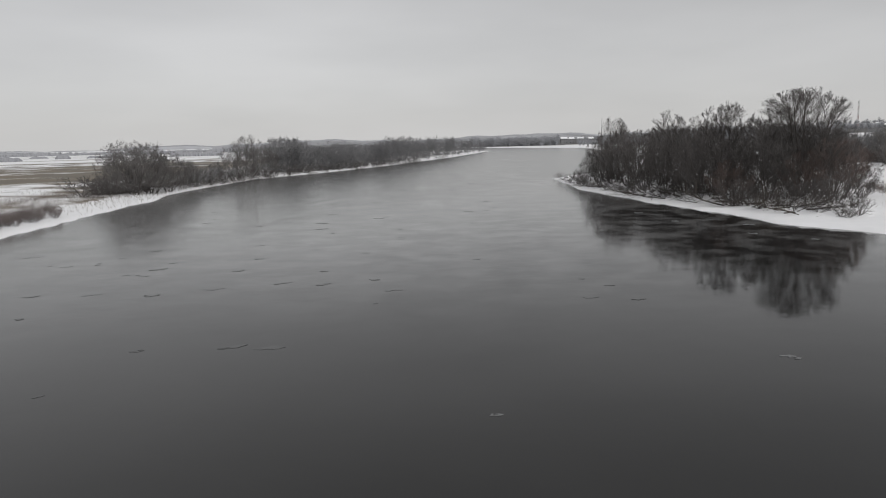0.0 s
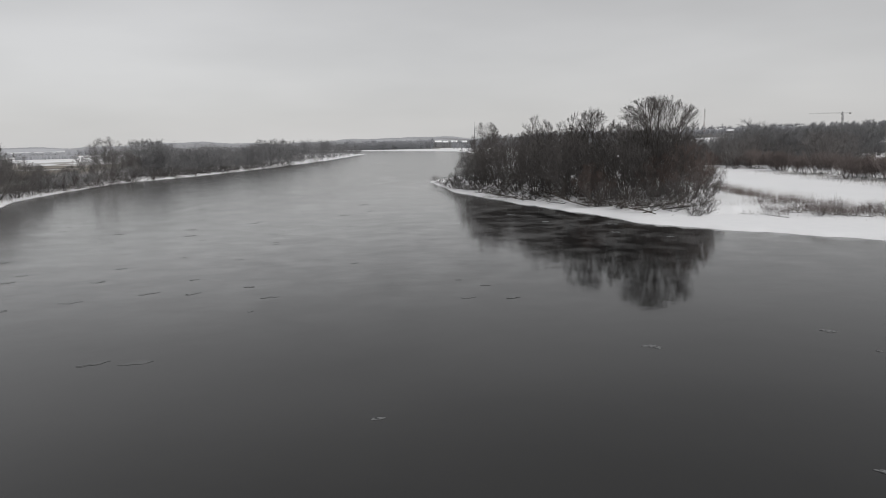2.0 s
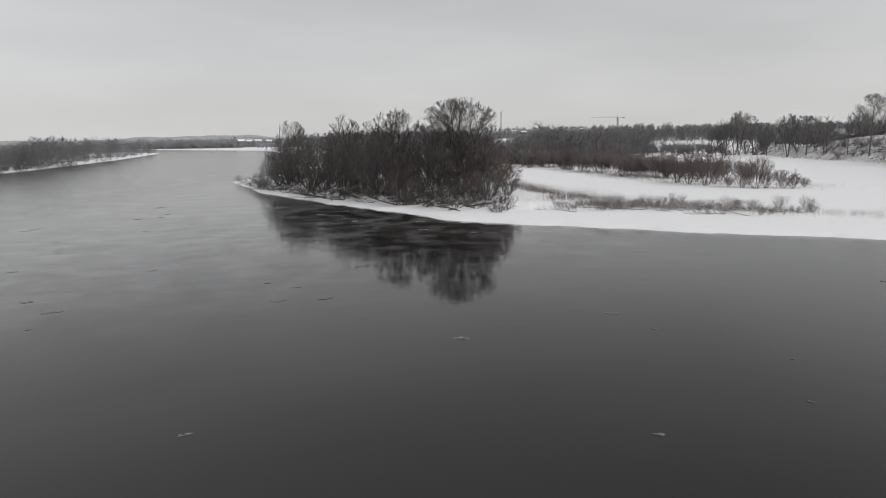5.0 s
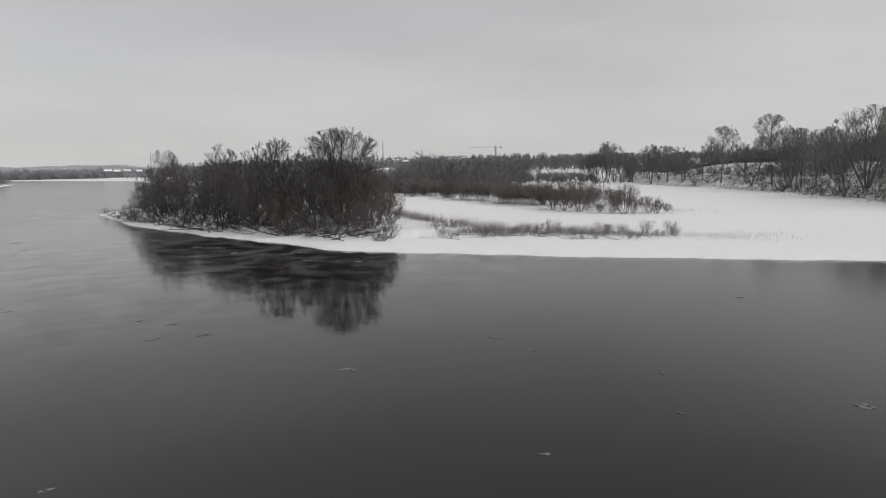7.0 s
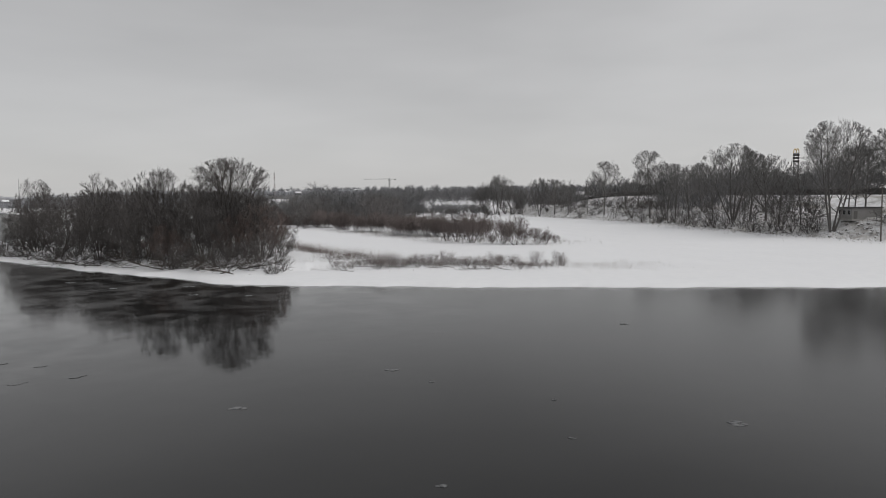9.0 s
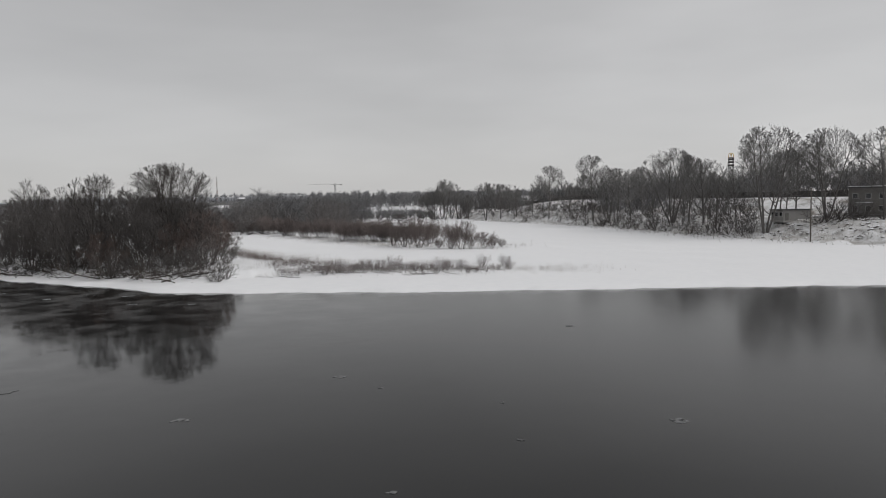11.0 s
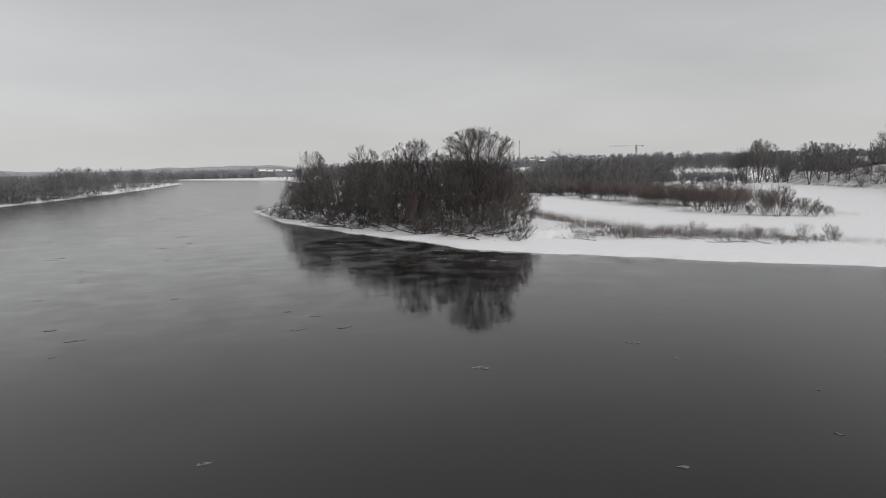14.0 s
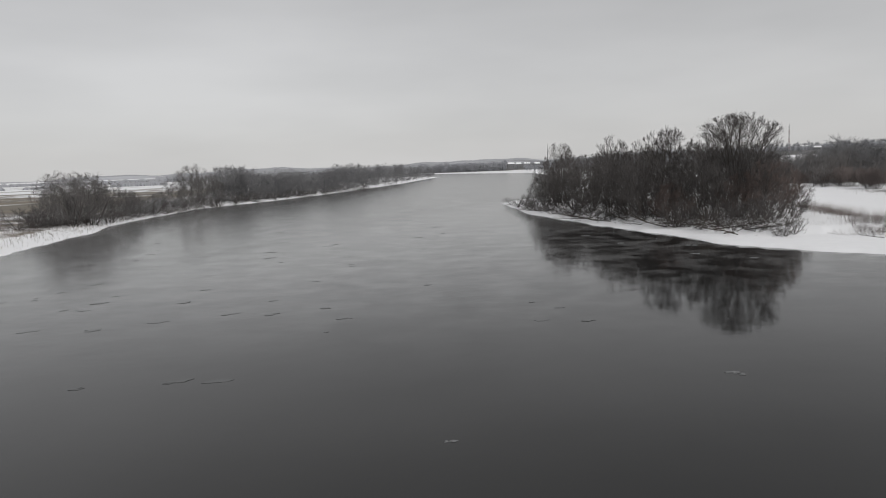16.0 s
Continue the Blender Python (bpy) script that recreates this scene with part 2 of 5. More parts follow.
def land(P):
    """Height of the ground and how bare of snow it is, at plan points."""
    P = np.asarray(P, float).reshape(-1, 2)
    r = np.hypot(P[:, 0], P[:, 1])
    wob = ripple(P, 9, 3) * 0.5 + ripple(P, 3.5, 4) * 0.2
    fade = np.clip(1.2 - r / 400, 0.2, 1)
    left = inside_distance(P, LEFT_SHORE) + wob * fade
    right = inside_distance(P, RIGHT_SHORE) + wob * fade
    bank = inside_distance(P, BANK_FOOT)
    dike = inside_distance(P, DIKE_FOOT)
    shore = np.maximum(left, right)
    z = np.where(shore > 0, 0.34 * step(shore, 0, 0.9) + 0.25 * step(shore, 2, 9), np.maximum(-1.5, shore * 0.5))
    z = np.where(left > 0, z + 0.7 * step(left, 6, 22) + 0.25 * ripple(P, 30, 7) * step(left, 8, 30), z)
    rim = right * (right > 0)
    z = np.where((right > 0) & (bank < 0), z + 0.08 * ripple(P, 14, 9) * step(rim, 6, 20), z)
    # rise of the spit under its willows
    spit = step(right, 4, 10) * (P[:, 1] > 95) * step(95 - P[:, 0], 0, 25) * step(260 - P[:, 1], 0, 30)
    z += 0.8 * spit
    z += np.where(bank > 0, 4.6 * step(bank + ripple(P, 12, 11) * 1.2, 0, 17) + 0.35 * ripple(P, 4, 12) * step(bank, 1, 5) * step(26 - bank, 0, 8), 0)
    z += np.where(bank > 0, 5.5 * step(bank, 30, 62) * step(330 - P[:, 1], 0, 120), 0)
    z += np.where((dike > 0) & (bank < 62), 5.2 * step(dike, 0, 45) * (1 - step(bank, 0, 60)), 0)
    # far rise beyond the flood plain
    hill = step(r, 800, 2300) * step(P[:, 0] - 0.15 * P[:, 1], 0, 700)
    z += 24 * hill
    z += 6 * step(r, 2500, 4000)
    # how bare
    bare = np.full(len(P), 0.18)
    bare = np.where(left > 11, 0.57 + 0.20 * ripple(P * np.array((0.6, 1.0)), 15, 21), bare)
    meadow = (left > 0) * step(r, 225, 290) * step(620 - r, 0, 120) * step(-70 - P[:, 0], 0, 50)
    bare = np.maximum(bare, meadow * (0.80 + 0.20 * ripple(P * np.array((0.4, 1.0)), 45, 22)))
    bare = np.where((left > 0) & (r > 620), 0.36 + 0.22 * ripple(P * np.array((0.25, 1.0)), 130, 25), bare)
    bare = np.where(spit > 0.3, 0.42, bare)
    bare = np.where((bank > 0.5) & (bank < 30), 0.58, bare)
    bare = np.where((bank > 24), 0.58 + 0.10 * ripple(P, 9, 27), bare)
    bare = np.where((right > 0) & (bank < 0) & (r > 330), 0.36, bare)
    bare = np.where((dike > 0) & (dike < 45), 0.2, bare)
    bare = np.where((dike >= 45) & (r < 1150), 0.15, bare)
    bearing = np.degrees(np.arctan2(P[:, 0], P[:, 1]))
    woods = ((r > 1200) & (bearing > 8) & (bearing < 75)) | ((r > 1130) & (r < 1500) & (bearing > 1) & (bearing < 10)) | ((r > 1300) & (bearing > -17) & (bearing < 4))
    woods |= ((r > 295) & (r < 430) & (bearing > 28) & (bearing < 41.5)) | ((bank > 66) & (r < 900))
    bare = np.where(woods & (np.maximum(left, right) > 25), 1.2, bare)
    return z, bare


def ground_z(x, y):
    return float(land([(x, y)])[0][0])


def edge_of(poly, az, near, far):
    """Distance along a bearing at which an outline is first crossed."""
    r = np.arange(near, far, 0.5)
    inside = inside_distance(np.column_stack([r * math.sin(radians(az)), r * math.cos(radians(az))]), poly) > 0
    return float(r[np.argmax(inside)])


def make_ground():
    az = np.concatenate([np.arange(-180, -44, 4.0), np.arange(-44, 90, 0.33), np.arange(90, 180, 4.0)])
    rad = [10.0]
    while rad[-1] < 4700:
        rad.append(rad[-1] * 1.019)
    rad = np.array(rad)
    A, R = np.meshgrid(np.radians(az), rad)
    P = np.stack([(R * np.sin(A)).ravel(), (R * np.cos(A)).ravel()], 1)
    z, bare = land(P)
    n, m = len(az), len(rad)
    V = np.column_stack([P, z])
    i, j = np.meshgrid(np.arange(m - 1), np.arange(n), indexing="ij")
    i, j = i.ravel(), j.ravel()
    k = (j + 1) % n
    F = np.stack([i * n + j, i * n + k, (i + 1) * n + k, (i + 1) * n + j], 1)
    keep = (z[F].max(1) > -1.45)
    me = mesh_of("ground", V.tolist(), F[keep][:, ::-1].tolist(), GROUND)
    at = me.attributes.new("bare", "FLOAT", "POINT")
    at.data.foreach_set("value", bare.astype(np.float32))
    me.shade_smooth()
    tagged(new("ground", me), "snow-covered river flats with dry grass showing through", "ground", kind="structure")


def make_water():
    bm = bmesh.new()
    bmesh.ops.create_grid(bm, x_segments=24, y_segments=24, size=4800)
    me = bpy.data.meshes.new("river")
    bm.to_mesh(me)
    bm.free()
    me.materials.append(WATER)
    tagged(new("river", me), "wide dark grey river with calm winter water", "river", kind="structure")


def far_ridge(name, az, r, high, seed, material):
    """A long low ridge of forest, kilometres off, with haze painted into its colour."""
    rs = np.random.RandomState(seed)
    n = int((az[1] - az[0]) * 10)
    V, F = [], []
    ph = rs.uniform(0, 6, 6)
    for i in range(n + 1):
        b = az[0] + (az[1] - az[0]) * i / n
        ends = min(1.0, (b - az[0]) / 4, (az[1] - b) / 4)
        h = high * (0.35 + 0.65 * max(0.0, ends)) * (0.78 + 0.22 * math.sin(b * 0.42 + ph[0]) + 0.08 * math.sin(b * 1.7 + ph[1])) + rs.uniform(-1.2, 1.2)
        x, y = polar(b, r)
        u, v = polar(b, r + 160)
        V += [(x, y, -2), (x, y, h * 0.75), (u, v, h), (u, v, -2)]
    for i in range(n):
        for k in range(3):
            a = i * 4 + k
            F.append((a, a + 4, a + 5, a + 1))
    tagged(new(name, mesh_of(name, V, F, material)), "hazy wooded ridge on the horizon", "ridge", kind="structure")


def wood_belt(az, r, high, seed, material, label="hazy far wood standing close"):
    """A closed far wood, more than a kilometre off: a deep belt whose top rises and falls tree by tree."""
    rs = np.random.RandomState(seed)
    n = int((az[1] - az[0]) * 16)
    F = []
    slow = np.convolve(rs.uniform(-1, 1, n + 60), np.ones(30) / 30, "same")[30:31 + n] * 2.2
    crown = np.convolve(rs.uniform(-1, 1, n + 20), np.ones(5) / 5, "same")[10:11 + n]
    i = np.arange(n + 1)
    b = np.radians(az[0] + (az[1] - az[0]) * i / n)
    h = high * np.clip(np.minimum(i, n - i) / 4, 0.1, 1) ** 0.6 * (0.72 + 0.28 * slow + 0.22 * crown)
    rows = []
    for d, k in ((0, -1), (0, 0.55), (14, 0.92), (30, 1.0), (60, -1)):
        q = r + d + rs.uniform(-5, 5, n + 1)
        P = np.column_stack([q * np.sin(b), q * np.cos(b)])
        rows.append(np.column_stack([P, land(P)[0] + h * k if k > 0 else np.full(n + 1, -1.5)]))
    V = np.stack(rows, 1).reshape(-1, 3).tolist()
    for i in range(n):
        for k in range(4):
            q = i * 5 + k
            F.append((q, q + 5, q + 6, q + 1))
    ob = new("backdrop_wood", mesh_of("backdrop_wood", V, F, material))
    ob.data.shade_smooth()
    tagged(ob, label, "wood", kind="stuff")


make_ground()
make_water()
# pale bluish ridge tone: the haze is put into the base colour
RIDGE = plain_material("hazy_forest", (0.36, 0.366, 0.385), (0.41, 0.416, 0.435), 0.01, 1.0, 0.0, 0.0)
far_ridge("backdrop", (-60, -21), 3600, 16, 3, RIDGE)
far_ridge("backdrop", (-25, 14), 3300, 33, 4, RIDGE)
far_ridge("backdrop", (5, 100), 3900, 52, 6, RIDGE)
# wood belts paled the same way, with less haze colour on the nearer ones
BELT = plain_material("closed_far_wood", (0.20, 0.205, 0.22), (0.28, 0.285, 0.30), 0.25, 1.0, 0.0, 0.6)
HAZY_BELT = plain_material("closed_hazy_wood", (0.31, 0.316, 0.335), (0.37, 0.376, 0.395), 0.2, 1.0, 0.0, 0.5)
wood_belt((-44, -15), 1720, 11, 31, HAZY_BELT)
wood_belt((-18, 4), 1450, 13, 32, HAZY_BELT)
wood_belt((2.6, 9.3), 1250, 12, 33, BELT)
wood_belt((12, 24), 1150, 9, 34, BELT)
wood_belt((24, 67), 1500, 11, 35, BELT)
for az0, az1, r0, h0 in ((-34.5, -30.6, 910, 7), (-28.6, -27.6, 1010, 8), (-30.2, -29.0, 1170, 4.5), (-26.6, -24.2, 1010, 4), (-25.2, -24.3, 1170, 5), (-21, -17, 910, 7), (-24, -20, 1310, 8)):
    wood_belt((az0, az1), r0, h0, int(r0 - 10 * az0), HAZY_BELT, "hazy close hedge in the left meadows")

# ======== bare trees and shrubs ========


def unit(v):
    return v / np.maximum(np.linalg.norm(v, axis=-1, keepdims=True), 1e-9)


def grow(rng, lines, p, d, length, r, level, S):
    n = S["segs"][level]
    pts, rad = [p], [r]
    for i in range(n):
        d = d + rng.normal(0, S["wander"][level], 3) + np.array((0, 0, S["lift"][level]))
        d = d / np.linalg.norm(d)
        p = p + d * length / n
        pts.append(p)
        rad.append(max(r * (1 - 0.8 * (i + 1) / n), 0.012))
    lines.append((level, pts, rad))
    if level + 1 < len(S["segs"]):
        k = S["kids"][level]
        turn = rng.uniform(0, math.tau)
        for j in range(k):
            f = S["first"][level] + (1 - S["first"][level]) * (j + rng.uniform(0.1, 0.9)) / k
            s = min(int(f * n), n - 1)
            q = pts[s] + (pts[s + 1] - pts[s]) * (f * n - s)
            axis = unit(pts[s + 1] - pts[s])
            side = unit(np.cross(axis, (0.31, 0.17, 0.93)))
            other = np.cross(axis, side)
            turn += 2.4 + rng.normal(0, 0.3)
            a = radians(S["angle"][level] * rng.uniform(0.7, 1.3))
            nd = axis * math.cos(a) + (side * math.cos(turn) + other * math.sin(turn)) * math.sin(a)
            nl = length * S["ratio"][level] * (1.1 - S.get("even", 0.55) * f) * rng.uniform(0.7, 1.25)
            grow(rng, lines, q, nd, nl, r * (1 - 0.75 * f) * 0.62, level + 1, S)


def crown_levels(rng, S, h):
    """Wood in levels, stems first: every level branches off the one before it, bends towards the light and stays inside a lumpy crown."""
    a, cz = S["wide"] * h, S["mid"] * h
    up, down = np.array((a, a, h - cz)), np.array((a, a, cz - S["low"] * h))
    lumps = [(unit(rng.normal(0, 1, 3)), rng.uniform(-0.30, 0.12)) for _ in range(14)]

    def room(P):
        q = P - np.array((0, 0, cz))
        q = q / np.where(q[:, 2:] > 0, up, down)
        n = np.linalg.norm(q, axis=1)
        d = unit(q)
        return n / (1 + sum(w * np.maximum(0, d @ v) ** 8 for v, w in lumps))

    out = []
    for k, (kids, segs, sides, angle, ratio, lift, wander, first) in enumerate(S["levels"]):
        last = k == len(S["levels"]) - 1
        if k == 0:
            az = math.tau * (np.arange(kids) + rng.uniform(-0.35, 0.35, kids)) / kids
            lean = radians(S["lean"]) * rng.permutation(np.linspace(0.2, 1.15, kids))
            ring = np.column_stack([np.cos(az), np.sin(az), np.zeros(kids)])
            D = ring * np.sin(lean)[:, None] + np.array((0, 0, 1)) * np.cos(lean)[:, None]
            P = ring * S["clump"] * (kids > 1) * rng.uniform(0.4, 1.1, (kids, 1)) + np.array((0, 0, -0.12))
            L = h * S["stem"] * rng.uniform(0.75, 1.1, kids)
            R = h * S["girth"] * rng.uniform(0.75, 1.1, kids)
        else:
            n, m = len(X), X.shape[1] - 1
            f = first + (1 - first) * ((np.arange(kids) + rng.uniform(0.05, 0.95, (n, kids))) / kids) ** 0.8
            s = np.minimum((f * m).astype(int), m - 1)
            row = np.arange(n)[:, None]
            A, B = X[row, s], X[row, s + 1]
            P = (A + (B - A) * (f * m - s)[:, :, None]).reshape(-1, 3)
            ax = unit(B - A).reshape(-1, 3)
            side = unit(np.cross(ax, (0.31, 0.17, 0.93)))
            turn = (rng.uniform(0, math.tau, (n, 1)) + 2.4 * np.arange(kids) + rng.normal(0, 0.35, (n, kids))).reshape(-1, 1)
            ang = np.radians(angle * rng.uniform(0.6, 1.3, (n * kids, 1)))
            D = ax * np.cos(ang) + (side * np.cos(turn) + np.cross(ax, side) * np.sin(turn)) * np.sin(ang)
            f = f.ravel()
            L = np.repeat(L, kids) * ratio * (1.15 - 0.4 * f) * rng.uniform(0.65, 1.3, n * kids)
            R = np.maximum(np.repeat(R, kids) * (1 - 0.75 * f) * 0.6, S["twig_r"] * 1.15)
            if last:
                R = S["twig_r"] * rng.uniform(0.75, 1.2, n * kids)
        pts, d = [P], D
        for i in range(segs):
            d = unit(d + rng.normal(0, wander, d.shape) + np.array((0, 0, lift)))
            pts.append(pts[-1] + d * (L / segs)[:, None])
        X = np.stack(pts, 1)
        edge, fit = 1.08 if last else 1.0, np.full(len(P), 0.25)
        for share in np.linspace(0.3, 1.0, 8):
            fit = np.where(room(P + (X[:, -1] - P) * share) <= edge, share, fit)
        X = P[:, None] + (X - P[:, None]) * fit[:, None, None]
        if k:
            X[:, 1:, 2] = np.maximum(X[:, 1:, 2], 0.08)
        L = L * fit
        out.append((X, R[:, None] * (1 - 0.75 * np.linspace(0, 1, segs + 1)), sides))
    return out


def skin(levels):
    """Round tapered wood along every piece of the levels, each ending in a point."""
    Vs, F, base = [], [], 0
    for X, rad, n in levels:
        N, M = X.shape[:2]
        ax = unit(np.concatenate([X[:, 1:], X[:, -1:]], 1) - np.concatenate([X[:, :1], X[:, :-1]], 1))
        u = unit(np.cross(ax, (0.21, 0.93, 0.3)))
        w = np.cross(ax, u)
        t = math.tau * np.arange(n) / n
        ring = X[:, :-1, None] + (u[:, :-1, None] * np.cos(t)[None, None, :, None] + w[:, :-1, None] * np.sin(t)[None, None, :, None]) * rad[:, :-1, None, None]
        per = (M - 1) * n + 1
        Vs.append(np.concatenate([ring.reshape(N, -1, 3), X[:, -1:]], 1).reshape(-1, 3))
        off = base + np.arange(N)[:, None, None] * per
        j = np.arange(n)
        quads = np.array([(i * n + p, i * n + (p + 1) % n, (i + 1) * n + (p + 1) % n, (i + 1) * n + p) for i in range(M - 2) for p in j], int)
        if len(quads):
            F += (off + quads[None]).reshape(-1, 4).tolist()
        tips = np.array([((M - 2) * n + p, (M - 2) * n + (p + 1) % n, per - 1) for p in j], int)
        F += (off + tips[None]).reshape(-1, 3).tolist()
        base += N * per
    return np.concatenate(Vs), F


def tubes(lines, sides):
    V, F = [], []
    for level, pts, rad in lines:
        n = sides[level]
        base = len(V)
        for i, (p, r) in enumerate(zip(pts, rad)):
            ax = unit(pts[min(i + 1, len(pts) - 1)] - pts[max(i - 1, 0)])
            u = unit(np.cross(ax, (0.21, 0.93, 0.3)))
            w = np.cross(ax, u)
            for k in range(n):
                a = math.tau * k / n
                V.append(tuple(p + (u * math.cos(a) + w * math.sin(a)) * r))
        for i in range(len(pts) - 1):
            for k in range(n):
                a, b = base + i * n + k, base + i * n + (k + 1) % n
                F.append((a, b, b + n, a + n))
    return V, F


def cones(foot, tip, thick):
    ax = unit(tip - foot)
    u = unit(np.cross(ax, np.array((0.43, 0.29, 0.85))))
    w = np.cross(ax, u)
    n = len(foot)
    t = np.broadcast_to(np.asarray(thick, float), (n,))[:, None]
    V = np.stack([foot + u * t, foot + (-0.5 * u + 0.87 * w) * t, foot + (-0.5 * u - 0.87 * w) * t, tip], 1).reshape(-1, 3)
    b = np.arange(n)[:, None] * 4
    F = np.concatenate([b + (0, 1, 3), b + (1, 2, 3), b + (2, 0, 3)])
    return V, F


def tree_meshes(seed, S, height):
    """Bark and twigs of one tree."""
    levels = crown_levels(np.random.RandomState(seed), S, height)
    k = height / np.percentile(levels[-1][0][:, -1, 2], 99.2)
    n = S.get("bark", 2)
    (Vt, Ft), (Vc, Fc) = skin(levels[:n]), skin(levels[n:])
    X, _, sides = levels[0]
    if len(X) > 1:
        # the stems rise from one rootstock in the ground
        per, root = (X.shape[1] - 1) * sides + 1, len(Vt)
        Vt = np.concatenate([Vt, [(0, 0, -0.3)]])
        Ft = Ft + [(root, i * per + (j + 1) % sides, i * per + j) for i in range(len(X)) for j in range(sides)]
    return ((Vt * k).tolist(), Ft), ((Vc * k).tolist(), Fc)


def make_tree(name, label, category, seed, S, height, bark, twig):
    (Vt, Ft), (Vc, Fc) = tree_meshes(seed, S, height)
    ob = thing(name, label, category)
    part("trunk", mesh_of("trunk", Vt, Ft, bark), bark, ob)
    part("crown", mesh_of("crown", Vc, Fc, twig), twig, ob)
    ob["high"] = height
    return ob


# every level: pieces from each piece below, bends, sides, angle, length, rise, wander, where the first one leaves
BIG_WILLOW = dict(lean=38, clump=0.9, stem=1.08, girth=0.012, wide=0.47, mid=0.55, low=0.0, twig_r=0.0125, bark=3,
                  levels=[(9, 8, 7, 0, 0, 0.035, 0.045, 0), (10, 5, 5, 36, 0.40, 0.06, 0.08, 0.10), (9, 3, 3, 36, 0.48, 0.06, 0.10, 0.12),
                          (8, 1, 3, 30, 0.52, 0.08, 0.08, 0.1), (6, 1, 3, 26, 0.66, 0.08, 0.08, 0.1)])
BROOM = dict(lean=24, clump=0.5, stem=1.05, girth=0.010, wide=0.29, mid=0.60, low=0.0, twig_r=0.0145, bark=2,
             levels=[(6, 7, 6, 0, 0, 0.03, 0.05, 0), (9, 4, 4, 34, 0.36, 0.07, 0.09, 0.1), (7, 2, 3, 34, 0.52, 0.07, 0.10, 0.12),
                     (6, 1, 3, 28, 0.58, 0.08, 0.08, 0.1), (4, 1, 3, 26, 0.70, 0.08, 0.08, 0.1)])
THICKET = dict(lean=52, clump=1.1, stem=0.98, girth=0.0085, wide=0.52, mid=0.48, low=-0.04, twig_r=0.0185, bark=1,
               levels=[(9, 5, 5, 0, 0, 0.07, 0.07, 0), (7, 3, 3, 42, 0.42, 0.07, 0.11, 0.04), (6, 2, 3, 38, 0.55, 0.06, 0.12, 0.08),
                       (5, 1, 3, 32, 0.60, 0.08, 0.08, 0.08), (4, 1, 3, 28, 0.74, 0.08, 0.08, 0.08)])
BACK_TREE = dict(lean=44, clump=0.8, stem=1.02, girth=0.010, wide=0.48, mid=0.51, low=-0.02, twig_r=0.030, bark=1,
                 levels=[(7, 5, 5, 0, 0, 0.07, 0.07, 0), (6, 3, 3, 42, 0.44, 0.07, 0.11, 0.05), (5, 2, 3, 38, 0.55, 0.06, 0.12, 0.1),
                         (5, 1, 3, 32, 0.62, 0.08, 0.08, 0.08), (2, 1, 3, 28, 0.80, 0.08, 0.08, 0.08)])
BANK_TREE = dict(lean=4, clump=0.0, stem=0.90, girth=0.0165, wide=0.38, mid=0.58, low=0.10, twig_r=0.0255, bark=2,
                 levels=[(1, 9, 8, 0, 0, 0.03, 0.035, 0), (17, 6, 5, 54, 0.64, 0.10, 0.07, 0.18), (9, 4, 3, 42, 0.42, 0.05, 0.10, 0.2),
                         (6, 1, 3, 36, 0.52, 0.07, 0.10, 0.12), (5, 1, 3, 32, 0.72, 0.06, 0.08, 0.1)])
TWIN_TREE = dict(BANK_TREE, lean=24, clump=0.45, stem=1.04, girth=0.0135, wide=0.43, mid=0.57, low=0.08,
                 levels=[(4, 9, 8, 0, 0, 0.035, 0.035, 0), (10, 6, 5, 44, 0.44, 0.06, 0.08, 0.22), (9, 3, 3, 40, 0.46, 0.05, 0.10, 0.18),
                         (6, 2, 3, 36, 0.52, 0.05, 0.12, 0.12), (4, 1, 3, 32, 0.72, 0.04, 0.08, 0.1)])
SHRUB = dict(lean=30, clump=0.3, stem=0.78, girth=0.0055, wide=0.62, mid=0.5, low=-0.3, twig_r=0.013, bark=1,
             levels=[(18, 4, 3, 0, 0, 0.02, 0.05, 0), (7, 2, 3, 24, 0.40, 0.06, 0.08, 0.15), (5, 1, 3, 26, 0.58, 0.06, 0.08, 0.08), (2, 1, 3, 26, 0.74, 0.05, 0.1, 0.1)])
BRUSH = dict(lean=72, clump=0.0, stem=1.25, girth=0.017, wide=0.95, mid=0.40, low=-0.2, twig_r=0.018, bark=1,
             levels=[(9, 5, 4, 0, 0, 0.03, 0.12, 0), (6, 2, 3, 42, 0.42, 0.10, 0.14, 0.15), (6, 1, 3, 40, 0.60, 0.08, 0.1, 0.1)])
LOW_SHRUB = dict(lean=34, clump=0.28, stem=0.8, girth=0.006, wide=0.7, mid=0.5, low=-0.2, twig_r=0.0065, bark=1,
                 levels=[(18, 2, 3, 0, 0, 0.05, 0.06, 0), (6, 1, 3, 26, 0.50, 0.06, 0.08, 0.1), (4, 1, 3, 28, 0.58, 0.05, 0.1, 0.1)])
FAR_TREE = dict(lean=40, clump=0.5, stem=0.95, girth=0.010, wide=0.47, mid=0.51, low=-0.03, twig_r=0.042, bark=1,
                levels=[(5, 4, 4, 0, 0, 0.05, 0.08, 0), (6, 2, 3, 48, 0.46, 0.07, 0.12, 0.05), (5, 1, 3, 40, 0.60, 0.07, 0.1, 0.08), (5, 1, 3, 34, 0.80, 0.07, 0.08, 0.08)])

KINDS = {}


def kind_of(key, n, *args):
    """n different plants of one kind, kept out of sight below the ground until they are set out."""
    name, label, category, S, height, bark, twig, seed = args
    KINDS[key] = []
    for i in range(n):
        KINDS[key].append(make_tree(name, label, category, seed + i, S, height, bark, twig))


